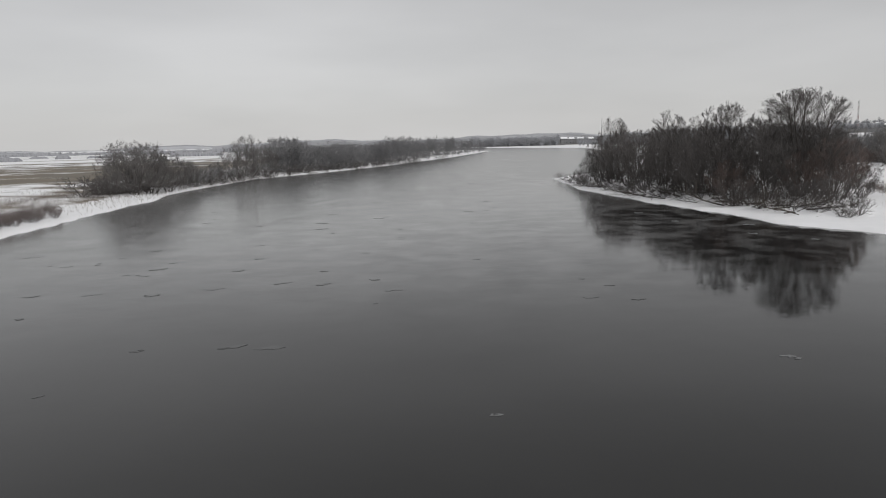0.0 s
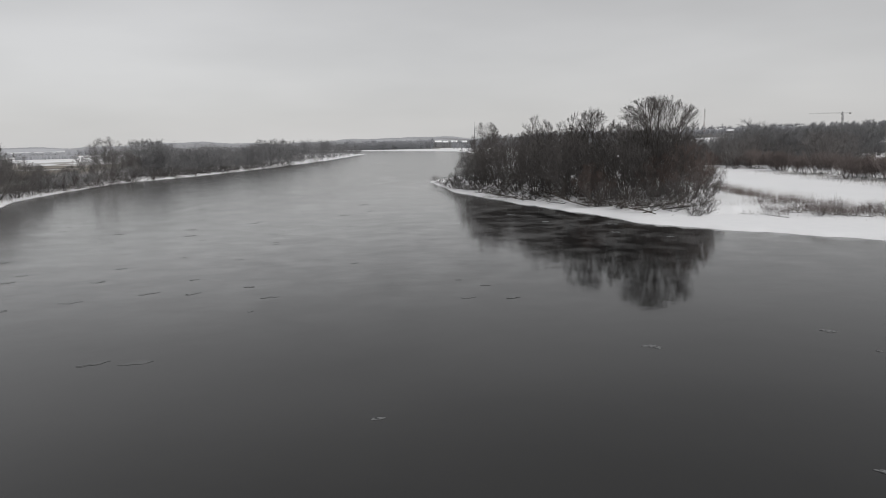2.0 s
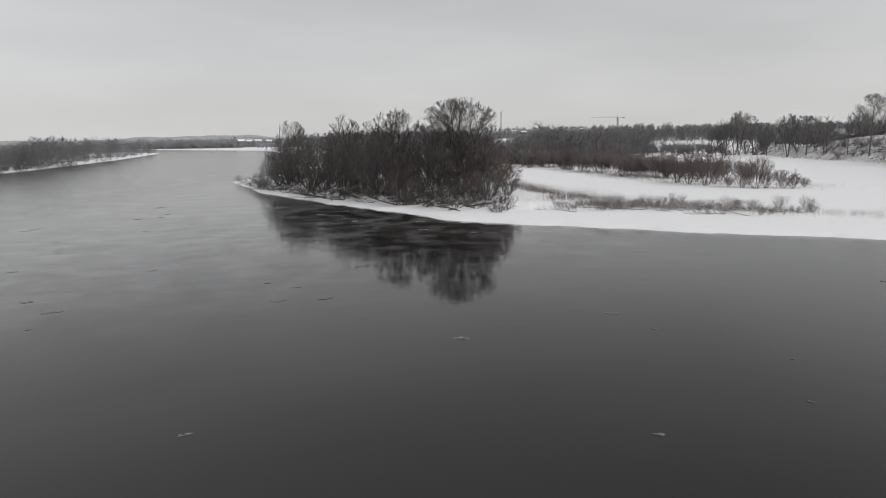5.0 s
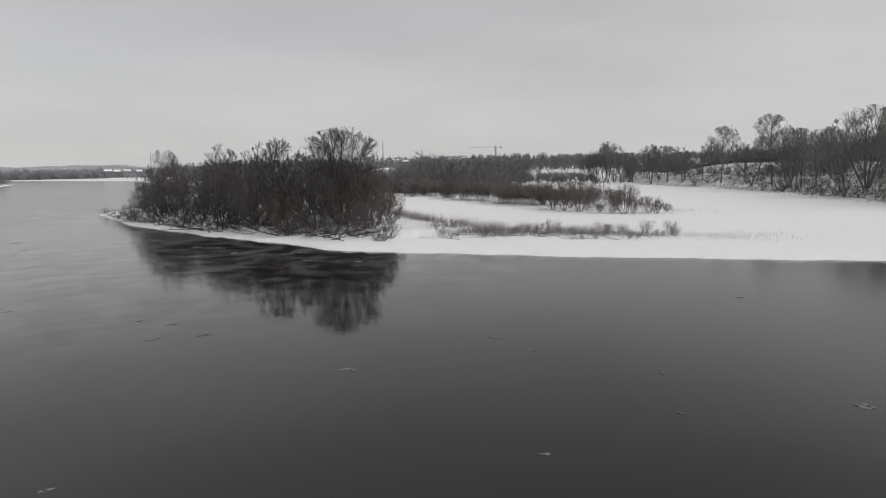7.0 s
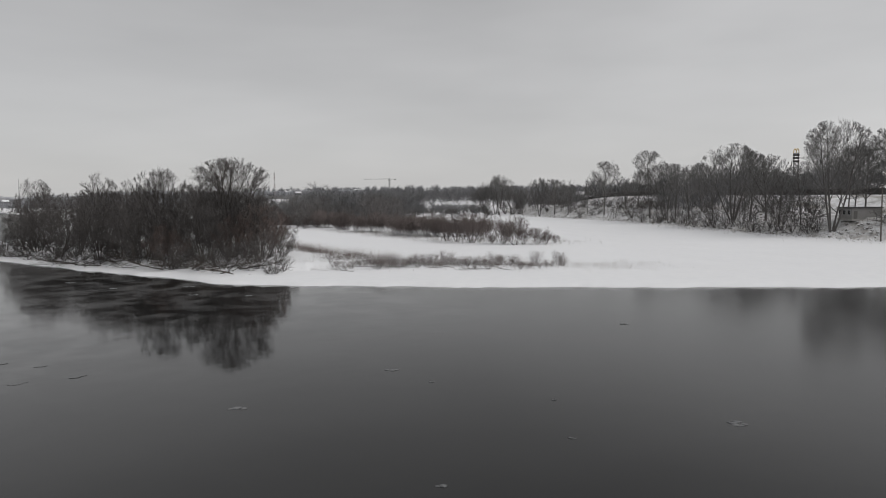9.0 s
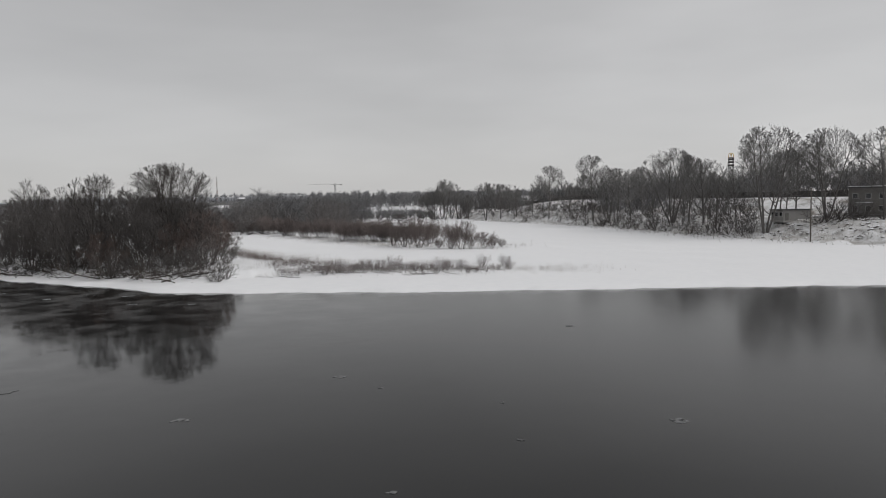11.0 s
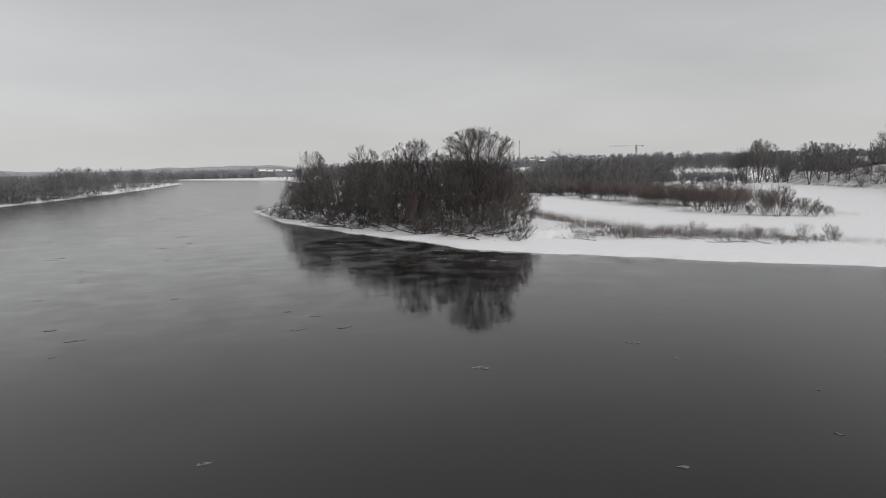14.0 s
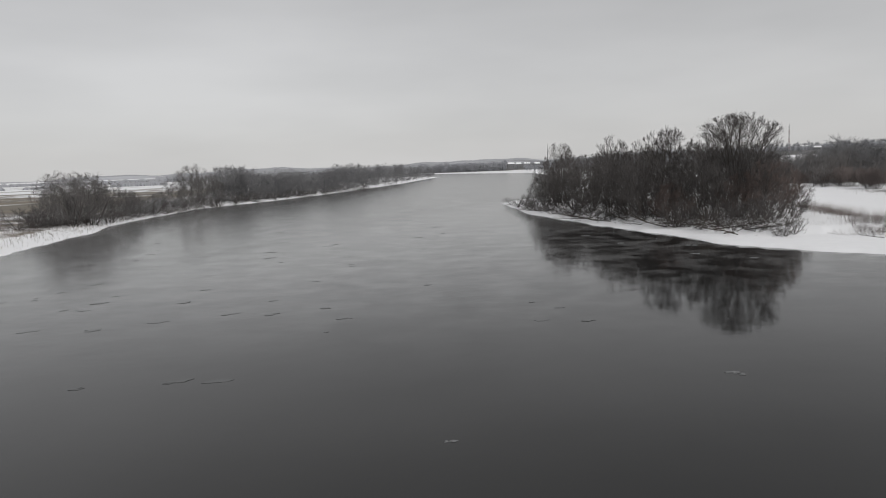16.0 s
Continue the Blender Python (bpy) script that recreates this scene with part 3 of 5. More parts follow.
kind_of("big", 1, "willow_tree", "tall bare many-stemmed willow with a round crown", "tree", BIG_WILLOW, 17.6, WILLOW_BARK, WILLOW_TWIG, 11)
kind_of("thicket", 5, "willow_tree", "dense bare willow with dark brown twigs on the spit", "tree", THICKET, 12.0, WILLOW_BARK, WILLOW_TWIG, 30)
kind_of("greyish", 3, "willow_tree", "dense bare willow on the opposite bank", "tree", THICKET, 12.0, WILLOW_BARK, LEFT_TWIG, 161)
kind_of("reddish", 1, "willow_tree", "dense bare willow with reddish brown twigs on the spit", "tree", THICKET, 12.0, WILLOW_BARK, RUST_TWIG, 36)
kind_of("back", 4, "willow_tree", "bare grey-brown willow deep in the thicket", "tree", BACK_TREE, 12.0, WILLOW_BARK, WILLOW_TWIG, 151)
kind_of("broom", 3, "willow_tree", "bare fan-shaped willow rising out of the thicket", "tree", BROOM, 14.0, WILLOW_BARK, WILLOW_TWIG, 41)
kind_of("twin", 2, "bank_tree", "bare many-stemmed tree on the snowy embankment", "tree", TWIN_TREE, 20.0, ASH_BARK, ASH_TWIG, 61)
kind_of("bank", 5, "bank_tree", "tall bare broadleaf tree on the snowy embankment", "tree", BANK_TREE, 20.0, ASH_BARK, ASH_TWIG, 50)
kind_of("shrub", 4, "osier_bush", "bare upright osier bush standing in the snow", "bush", SHRUB, 4.5, WILLOW_BARK, RED_TWIG, 70)
kind_of("low", 3, "low_shrub", "low bare twiggy shrub poking through snow", "shrub", LOW_SHRUB, 1.9, WILLOW_BARK, RED_TWIG, 90)
kind_of("far", 6, "riverside_tree", "bare grey-brown tree in the riverside wood", "tree", FAR_TREE, 12.0, GREY_BARK, GREY_TWIG, 110)
kind_of("copse", 4, "copse_tree", "bare grey-brown young tree in close undergrowth", "tree", FAR_TREE, 12.0, WILLOW_BARK, LEFT_TWIG, 171)
kind_of("underwood", 3, "young_willow", "low bare dark-twigged willow in the thicket", "tree", FAR_TREE, 12.0, WILLOW_BARK, WILLOW_TWIG, 181)
kind_of("brush", 3, "willow_brush", "sprawling bare willow brush at the water's edge", "bush", BRUSH, 3.0, WILLOW_BARK, WILLOW_TWIG, 130)
USED = set()


def plant(key, x, y, high, rng, group="", wide=1.0, label=""):
    src = KINDS[key][rng.randrange(len(KINDS[key]))]
    s = high / src["high"]
    at = Matrix.Translation((x, y, ground_z(x, y))) @ Matrix.Rotation(rng.uniform(0, math.tau), 4, "Z")
    m = at @ Matrix.Diagonal((s * wide, s * wide, s, 1))
    if src.name in USED:
        ob = copy_thing(src, at)
        ob.scale = (s * wide, s * wide, s)
    else:
        ob = src
        ob.matrix_basis = m
        USED.add(src.name)
    return tagged(ob, label, "", group)


rnd = random.Random(5)

# ======== the spit with its willows: bearing, distance, height ========
SPIT = "willows on the spit"
x, y = polar(27.0, 131)
plant("big", x, y, 17.6, rnd, SPIT, 1.08)
for az, r, h in [(21.9, 139, 16.0), (17.7, 160, 15.6), (13.7, 184, 15.2), (20.0, 152, 14.0)]:
    x, y = polar(az, r)
    plant("broom", x, y, h, rnd, SPIT, rnd.uniform(0.9, 1.1))
for az, r, h in [(28.3, 128, 11.0), (29.6, 126, 9.4), (25.0, 126, 11.4), (23.3, 127, 11.0), (27.2, 124, 7.5),
                 (20.6, 132, 11.6), (19.2, 139, 11.6), (16.2, 153, 11.6), (15.0, 161, 11.8), (12.7, 178, 9.0), (11.9, 186, 5.6),
                 (30.3, 138, 8.6), (31.0, 130, 5.4), (22.3, 124, 7.0), (17.7, 143, 9.5), (13.8, 170, 10.5), (29.2, 136, 10.4)]:
    x, y = polar(az, r)
    plant("reddish" if (az, h) in ((29.6, 9.4), (30.3, 8.6), (22.3, 7.0), (27.2, 7.5)) else "thicket", x, y, h, rnd, SPIT, rnd.uniform(0.95, 1.15))
for az, r, h in [(24.2, 145, 12.6), (21.2, 151, 12.8), (18.6, 165, 12.4), (16.6, 176, 12.6), (14.4, 192, 12.6), (26.0, 145, 12.2), (28.2, 145, 11.4),
                 (22.6, 162, 12.6), (19.8, 178, 12.6), (17.0, 194, 12.5), (24.6, 165, 12.5), (27.0, 137, 11.8), (22.4, 145, 12.2), (19.8, 160, 12.4),
                 (15.4, 180, 12.2), (13.2, 178, 11.0), (25.6, 156, 12.4), (20.4, 170, 12.6), (18.0, 180, 12.4)]:
    x, y = polar(az, r)
    plant("back", x, y, h, rnd, SPIT, rnd.uniform(0.95, 1.15))
for az, r, h in [(10.7, 199, 2.2), (11.0, 194, 3.0), (11.4, 190, 3.6), (22.7, 121, 4.6), (23.6, 120, 4.2), (25.4, 119, 3.0), (28.9, 119, 4.0)]:
    x, y = polar(az, r)
    plant("brush", x, y, h, rnd, "willow brush along the spit", 0.8)
for i in range(30):
    az = 11.6 + 18.6 * i / 29 + rnd.uniform(-0.3, 0.3)
    x, y = polar(az, edge_of(RIGHT_SHORE, az, 80, 230) + rnd.uniform(14, 24))
    plant("underwood", x, y, rnd.uniform(3.2, 5.6) * (0.75 if az < 13 else 1.0), rnd, "underwood on the spit", rnd.uniform(1.0, 1.4))
for i in range(58):
    f = i / 57
    az = 9.6 + 21.6 * f + rnd.uniform(-0.3, 0.3)
    x, y = polar(az, edge_of(RIGHT_SHORE, az, 80, 230) + rnd.uniform(9, 18) - 3 * (az < 15))
    plant("brush", x, y, rnd.uniform(1.2, 2.6), rnd, "willow brush along the spit", rnd.uniform(0.9, 1.3))


def fallen_branch(seed, length, material):
    rng = np.random.RandomState(seed)
    S = dict(segs=[6, 4, 3], wander=[0.12, 0.2, 0.25], lift=[0.0, 0.05, 0.08], kids=[7, 4], first=[0.2, 0.3], angle=[45, 40], ratio=[0.45, 0.45])
    lines = []
    grow(rng, lines, np.array((0, 0, 0.12)), np.array((1, 0, 0.05)), length, 0.10, 0, S)
    for _, pts, _ in lines:
        for k, p in enumerate(pts):
            pts[k] = np.array((p[0], p[1], abs(p[2] - 0.05) * 1.1 + 0.04))
    return mesh_of("fallen_branch", *tubes(lines, [6, 4, 3]), material)


BRANCHES = [fallen_branch(200 + i, 4.5 + 0.6 * i, DEAD_WOOD) for i in range(4)]


def lay_branch(x, y, turn, size, rng, label="dead branched limb lying on the snow"):
    ob = tagged(new("fallen_branch", BRANCHES[rng.randrange(4)]), label, "branch", "fallen branches")
    ob.matrix_basis = pose(x, y, ground_z(x, y) - 0.03, 0, 0, turn) @ Matrix.Diagonal((size, size, size * 0.7, 1))


for i in range(64):
    f = i / 63
    az = 9.4 + 19.1 * f + rnd.uniform(-0.3, 0.3)
    az = max(az, 10.0)
    r = edge_of(RIGHT_SHORE, az, 80, 230) + rnd.uniform(7, 15)
    lay_branch(*polar(az, r), rnd.uniform(0, 360), rnd.uniform(0.6, 1.5) * (0.5 if az < 12.5 else 1.0), rnd)
for i in range(12):
    az = 35 + 18 * i / 11 + rnd.uniform(-0.6, 0.6)
    lay_branch(*polar(az, 109 + rnd.uniform(-2, 5)), az + 90 + rnd.uniform(-25, 25), rnd.uniform(0.5, 0.9), rnd)

# ======== embankment: bearing, distance, height ========
BANK = "trees on the embankment"
for az, r, h, w in [(73.0, 200, 27.3, 0.90), (66.4, 241, 24.5, 1.1), (61.6, 284, 21.5, 0.95), (48.5, 402, 23, 0.9), (51.8, 372, 20, 0.9), (77.0, 214, 24, 0.9)]:
    x, y = polar(az, r)
    plant("twin", x, y, h, rnd, BANK, w)
for az, r, h, w in [(47.6, 410, 16, 1.1), (46.9, 415, 15, 1.2), (53.0, 362, 18.5, 1.0), (50.4, 394, 13, 1.2),
                    (49.5, 398, 15, 1.0), (54.3, 350, 14, 1.1), (56.9, 322, 24.0, 1.0), (55.6, 338, 13, 1.1), (58.6, 312, 13, 1.1), (60.4, 290, 26.5, 1.0),
                    (62.3, 276, 20.5, 0.9), (63.3, 266, 19.6, 0.9), (65.0, 248, 18.5, 1.0), (67.6, 232, 21.5, 0.9),
                    (68.7, 226, 19, 1.0), (69.6, 219, 15, 1.0), (74.4, 214, 19, 0.8), (71.0, 212, 17, 0.9), (75.0, 232, 21, 1.0),
                    (81.6, 202, 21, 0.9), (80.5, 205, 23, 1.0), (74.0, 250, 19, 1.0),
                    (69.2, 250, 15, 1.0), (64.2, 285, 18, 1.0), (59.5, 330, 17, 1.0)]:
    x, y = polar(az, r)
    plant("bank", x, y, h, rnd, BANK, w)
for az, r, h in [(47.4, 420, 19), (48.2, 412, 22), (49.0, 418, 21), (49.7, 410, 17), (46.6, 425, 16), (52.4, 385, 18), (53.6, 372, 16)]:
    x, y = polar(az, r)
    plant("copse", x, y, h, rnd, "lesser trees on the embankment", 0.95)
for i in range(26):
    az = 50 + 34 * i / 25 + rnd.uniform(-0.5, 0.5)
    foot = 398 - 113 * min(1, (az - 50) / 11) - 83 * max(0, min(1, (az - 61) / 12))
    x, y = polar(az, foot + rnd.uniform(12, 50))
    if not 72.9 < az < 77:
        plant("copse", x, y, rnd.uniform(9, 15), rnd, "lesser trees on the embankment", rnd.uniform(0.8, 1.1))
for i in range(60):
    f = i / 59
    az = 50 + 33 * f + rnd.uniform(-0.4, 0.4)
    foot = 403 - 118 * min(1, f * 2.7) - 92 * max(0, min(1, (f - 0.32) * 2.2))
    x, y = polar(az, foot + rnd.uniform(4, 16))
    if not 72.2 < az < 76.5:
        plant(rnd.choice(("brush", "brush", "far")), x, y, rnd.uniform(3.0, 6.5), rnd, "undergrowth on the embankment", rnd.uniform(0.9, 1.3))
for i in range(40):
    az = 52 + 32 * i / 39 + rnd.uniform(-0.4, 0.4)
    foot = 375 - 90 * min(1, (az - 52) / 9) - 83 * max(0, min(1, (az - 61) / 12))
    x, y = polar(az, foot + rnd.uniform(22, 70))
    if not 72.6 < az < 79:
        plant("brush", x, y, rnd.uniform(1.5, 3.4), rnd, "undergrowth on the embankment", rnd.uniform(1.0, 1.6))
for i in range(17):
    az = 59 + 12.5 * i / 16 + rnd.uniform(-0.3, 0.3)
    x, y = polar(az, edge_of(BANK_FOOT, az, 150, 450) + rnd.uniform(0.5, 9))
    plant("brush", x, y, rnd.uniform(2.5, 6.0), rnd, "undergrowth on the embankment", rnd.uniform(0.7, 1.0))
for i in range(22):
    az = 54 + 18.2 * i / 21 + rnd.uniform(-0.3, 0.3)
    x, y = polar(az, edge_of(BANK_FOOT, az, 150, 450) + rnd.uniform(1, 14))
    plant("copse", x, y, rnd.uniform(5.5, 10.0), rnd, "lesser trees on the embankment", rnd.uniform(0.8, 1.1))
for i in range(26):
    f = i / 25
    az = 55 + 24 * f
    foot = 330 - 92 * min(1, f * 2) - 55 * max(0, f * 2 - 1)
    lay_branch(*polar(az, foot + rnd.uniform(2, 14)), rnd.uniform(0, 360), rnd.uniform(0.8, 1.5), rnd, "dead limb lying on the snowy slope")

# ======== frozen inlet: osiers, low shrubs, reeds ========
OSIER = "osier bushes on the inlet"
for az, r, h, w in [(44.2, 176, 6.0, 1.0), (45.1, 172, 6.6, 0.9), (46.3, 167, 7.4, 1.0), (46.9, 172, 6.0, 1.0), (48.9, 163, 5.6, 1.0), (49.8, 161, 6.8, 1.0), (50.5, 163, 4.4, 1.1),
                    (51.6, 164, 4.0, 1.2), (52.3, 163, 3.0, 1.3), (53.0, 166, 2.2, 1.3), (47.9, 164, 2.4, 1.4), (45.6, 180, 5.0, 1.1), (49.3, 172, 5.0, 1.1)]:
    x, y = polar(az, r)
    plant("shrub", x, y, h, rnd, OSIER, w)
for i in range(20):
    f = i / 19
    az = 35.4 + 8.2 * f + rnd.uniform(-0.15, 0.15)
    x, y = polar(az, 242 - 54 * f + rnd.uniform(-2, 10))
    plant("shrub", x, y, rnd.uniform(4.6, 6.8), rnd, OSIER, rnd.uniform(1.0, 1.4))
for i in range(16):
    f = i / 15
    x, y = polar(40.0 + 7.6 * f + rnd.uniform(-0.2, 0.2), 206 - 24 * f + rnd.uniform(-6, 10))
    plant("shrub", x, y, rnd.uniform(4.4, 6.4), rnd, OSIER, rnd.uniform(1.0, 1.3))
for i in range(14):
    f = i / 13
    x, y = polar(31.6 + 4.2 * f, 290 - 45 * f + rnd.uniform(-6, 6))
    plant("shrub", x, y, rnd.uniform(4.5, 7.5), rnd, OSIER, rnd.uniform(1.0, 1.4))
for i in range(60):
    az = 34.6 + 19.2 * i / 59 + rnd.uniform(-0.2, 0.2)
    r = (115 - 4 * (az - 34) / 20) + rnd.uniform(-5, 5)
    x, y = polar(az, r)
    plant("low", x, y, rnd.choice((0.9, 1.2, 1.5, 1.8, 2.5)), rnd, "low shrubs on the inlet", rnd.uniform(0.8, 1.25))


def stalks(name, label, category, P, low, high, lean, thick, material, rng):
    """Many thin upright stalks, one mesh, nobody could count them."""
    P = np.asarray(P)
    z, _ = land(P)
    foot = np.column_stack([P, z - 0.03])
    n = len(P)
    tip = foot + np.column_stack([rng.normal(0, lean, (n, 2)), np.ones(n)]) * rng.uniform(low, high, n)[:, None]
    V, F = cones(foot, tip, thick)
    tagged(new(name, mesh_of(name, V.tolist(), F.tolist(), material)), label, category, kind="stuff")


def along(points, n, width, rng, clump=0):
    A = np.array(points, float)
    L = np.concatenate([[0], np.cumsum(np.hypot(*np.diff(A, axis=0).T))])
    if clump:
        t = np.clip(rng.choice(rng.uniform(0, L[-1], n // clump), n) + rng.normal(0, 0.35, n), 0, L[-1])
    else:
        t = rng.uniform(0, L[-1], n)
    base = np.column_stack([np.interp(t, L, A[:, 0]), np.interp(t, L, A[:, 1])])
    return base + (rng.normal(0, 1, (n, 2)) if not clump else np.round(rng.normal(0, 1, (n, 2)), 1)) * width


def stone_bank():
    """Snow-dusted stones and clods strewn on the embankment slope, past counting."""
    rng = np.random.RandomState(12)
    line = [polar(52, 372), polar(57, 323), polar(61, 282), polar(66, 236), polar(72, 202), polar(78, 186), polar(86, 180)]
    P = along(line, 1500, 4.8, rng) + np.array((3.5, 0))
    P = P[inside_distance(P, BANK_FOOT) > 0.6]
    z, _ = land(P)
    V, F = [], []
    for (px, py), g in zip(P, z):
        b, s = len(V), rng.uniform(0.12, 0.46)
        turn = rng.uniform(0, math.tau)
        for lift, k in ((-0.2, 1.0), (0.45, 0.95), (0.85, 0.5)):
            for j in range(5):
                a = turn + math.tau * j / 5
                q = s * k * rng.uniform(0.75, 1.2)
                V.append((px + math.cos(a) * q * 1.3, py + math.sin(a) * q, g + lift * s * rng.uniform(0.8, 1.15)))
        for k in range(2):
            for j in range(5):
                F.append((b + k * 5 + j, b + k * 5 + (j + 1) % 5, b + k * 5 + 5 + (j + 1) % 5, b + k * 5 + 5 + j))
        F.append(tuple(b + 10 + j for j in range(5)))
    m = Nodes("snow_dusted_stone", 0.85, 0.2)
    geo = m.node("ShaderNodeNewGeometry")
    sep = m.node("ShaderNodeSeparateXYZ")
    m.link(geo.outputs["Normal"], sep.inputs[0])
    cap = m.ramp(m.math("ADD", sep.outputs[2], m.math("MULTIPLY", m.noise(2.2, 4), 0.6)), [(0.55, 0.0), (0.85, 1.0)])
    m.colour(m.mix(cap, m.mix(m.noise(5, 4), (0.07, 0.064, 0.057), (0.16, 0.148, 0.135)), (0.78, 0.785, 0.80)))
    tagged(new("stones", mesh_of("stones", V, F, m.mat)), "snow-dusted stones and clods on the slope", "stones", kind="stuff")


grass_rng = np.random.RandomState(8)
stone_bank()
REEDS = [polar(31.2, 163), polar(32.4, 150), polar(33.6, 138), polar(35.4, 129), polar(38, 123), polar(41, 121)]
stalks("reed_belt", "belt of dry brown reeds on the frozen inlet", "reeds", along(REEDS, 2400, 1.4, grass_rng, 30), 0.5, 2.0, 0.18, 0.014, DRY_REED, grass_rng)
stalks("osier_shoots", "low belt of thin reddish osier shoots in the snow", "shrubs",
       along([polar(34.5, 122), polar(40, 117), polar(46, 114.5), polar(52, 112.5)], 2200, 1.6, grass_rng, 36), 0.4, 1.9, 0.28, 0.012, RED_TWIG, grass_rng)
GRASS = [polar(34, 118), polar(42, 115), polar(50, 113), polar(56, 113), polar(60, 116)]
stalks("dry_grass", "tufts of dry grass sticking out of snow", "grass", along(GRASS, 2600, 3.2, grass_rng), 0.2, 0.7, 0.25, 0.012, DRY_GRASS, grass_rng)
stalks("dry_grass", "dry grass round the osier bushes", "grass", along([polar(36, 236), polar(44, 178), polar(54, 168)], 3000, 4.0, grass_rng), 0.3, 0.9, 0.25, 0.018, DRY_GRASS, grass_rng)
stalks("dry_grass", "rough dry grass on the snowy embankment", "grass",
       along([polar(52, 375), polar(57, 325), polar(61, 284), polar(66, 238), polar(72, 204), polar(78, 188), polar(84, 182)], 6000, 6.0, grass_rng), 0.3, 1.0, 0.35, 0.03, DRY_GRASS, grass_rng)

# ======== woods behind the inlet and far woods ========
for i in range(34):
    az = 30.2 + 11.3 * rnd.random()
    x, y = polar(az, rnd.uniform(245, 320))
    plant("copse", x, y, rnd.choice((6.5, 8, 9.5, 11, 12.5)), rnd, "wood behind the inlet", rnd.uniform(1.0, 1.35))
for i in range(46):
    az = 39.5 + 8.5 * rnd.random()
    x, y = polar(az, rnd.uniform(310, 520))
    plant("brush", x, y, rnd.uniform(2.2, 4.2), rnd, "scrub behind the inlet", rnd.uniform(1.2, 2.0))


def wood_pattern(seed, tips):
    """A small tree of unit height: foot, tip and weight of every bough and twig."""
    twigs = {3: [(5, 1, 3, 38, 0.52, 0.07, 0.1, 0.1), (4, 1, 3, 32, 0.68, 0.07, 0.08, 0.1)], 2: [(6, 1, 3, 40, 0.62, 0.07, 0.1, 0.1)], 1: [(3, 1, 3, 46, 0.72, 0.04, 0.1, 0.1)]}[tips]
    S = dict(lean=16, clump=0.02, stem=0.74, girth=0.014, wide=0.36, mid=0.54, low=0.0, twig_r=0.01,
             levels=[(2, 1, 3, 0, 0, 0.0, 0.05, 0), (6, 1, 3, 44, 0.55, 0.05, 0.1, 0.08), *twigs])
    lv = crown_levels(np.random.RandomState(seed), S, 1.0)
    foot = np.concatenate([X[:, 0] for X, _, _ in lv])
    tip = np.concatenate([X[:, -1] for X, _, _ in lv])
    fat = np.concatenate([np.full(len(X), w) for (X, _, _), w in zip(lv, (1.9, 1.3, 1.1, 1.0))])
    return foot, tip, fat


PATTERNS = {k: [wood_pattern(300 + 10 * k + i, k) for i in range(6)] for k in (1, 2, 3)}


def wood(label, count, az, dist, high, rng, material, tips=2, thick=0.13, fade=0.0):
    """A far wood, one mesh: every tree a branching crown on its stems; fade draws the heights down towards both ends."""
    feet, ends, fat = [], [], []
    A = rng.uniform(*az, count)
    R = rng.uniform(*dist, count)
    P = np.column_stack([R * np.sin(np.radians(A)), R * np.cos(np.radians(A))])
    z, _ = land(P)
    swell = ripple(P, 0.06 * dist[0], 55)
    for i in range(count):
        h = rng.uniform(*high) * rng.choice((0.78, 0.9, 1.0, 1.12)) * (1 + 0.09 * swell[i])
        h *= 1 - fade * abs(2 * (A[i] - az[0]) / (az[1] - az[0]) - 1) ** 2
        f, t, w = PATTERNS[tips][rng.randint(6)]
        q = rng.uniform(0, math.tau)
        wide = rng.uniform(0.85, 1.25)
        turn = np.array(((math.cos(q) * wide, -math.sin(q) * wide, 0), (math.sin(q) * wide, math.cos(q) * wide, 0), (0, 0, 1))) * h
        base = np.array((*P[i], z[i] - 0.1))
        feet.append(f @ turn.T + base), ends.append(t @ turn.T + base), fat.append(w * thick * h / 12)
    V, F = cones(np.concatenate(feet), np.concatenate(ends), np.concatenate(fat))
    tagged(new("far_wood", mesh_of("far_wood", V.tolist(), F.tolist(), material)), label, "wood", kind="stuff")


wr = np.random.RandomState(77)
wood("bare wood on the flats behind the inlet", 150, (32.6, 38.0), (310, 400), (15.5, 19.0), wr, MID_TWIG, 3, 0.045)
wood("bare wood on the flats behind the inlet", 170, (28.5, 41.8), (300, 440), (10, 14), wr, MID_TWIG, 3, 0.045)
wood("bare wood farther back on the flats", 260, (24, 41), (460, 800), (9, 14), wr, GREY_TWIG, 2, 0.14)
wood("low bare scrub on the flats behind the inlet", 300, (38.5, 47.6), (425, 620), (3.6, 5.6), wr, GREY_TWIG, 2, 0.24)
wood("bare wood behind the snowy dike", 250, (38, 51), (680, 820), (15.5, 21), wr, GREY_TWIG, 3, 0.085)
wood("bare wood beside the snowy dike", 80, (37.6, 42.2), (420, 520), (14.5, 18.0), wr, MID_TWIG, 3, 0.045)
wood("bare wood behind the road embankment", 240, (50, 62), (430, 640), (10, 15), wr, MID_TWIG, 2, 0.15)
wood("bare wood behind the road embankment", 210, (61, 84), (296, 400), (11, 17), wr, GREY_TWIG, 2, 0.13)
wood("hazy wooded hillside behind the town", 900, (10, 66), (1250, 2300), (10, 16), wr, FAR_HAZED_TWIG, 1, 0.40)
wood("hazy wood at the river bend", 220, (2.5, 9.4), (1130, 1300), (12, 18), wr, FAR_HAZED_TWIG, 1, 0.36)
wood("hazy wood at the river bend", 160, (11, 24), (950, 1250), (9, 13), wr, FAR_HAZED_TWIG, 1, 0.34)
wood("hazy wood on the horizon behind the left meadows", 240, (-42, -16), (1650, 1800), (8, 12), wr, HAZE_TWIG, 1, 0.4)
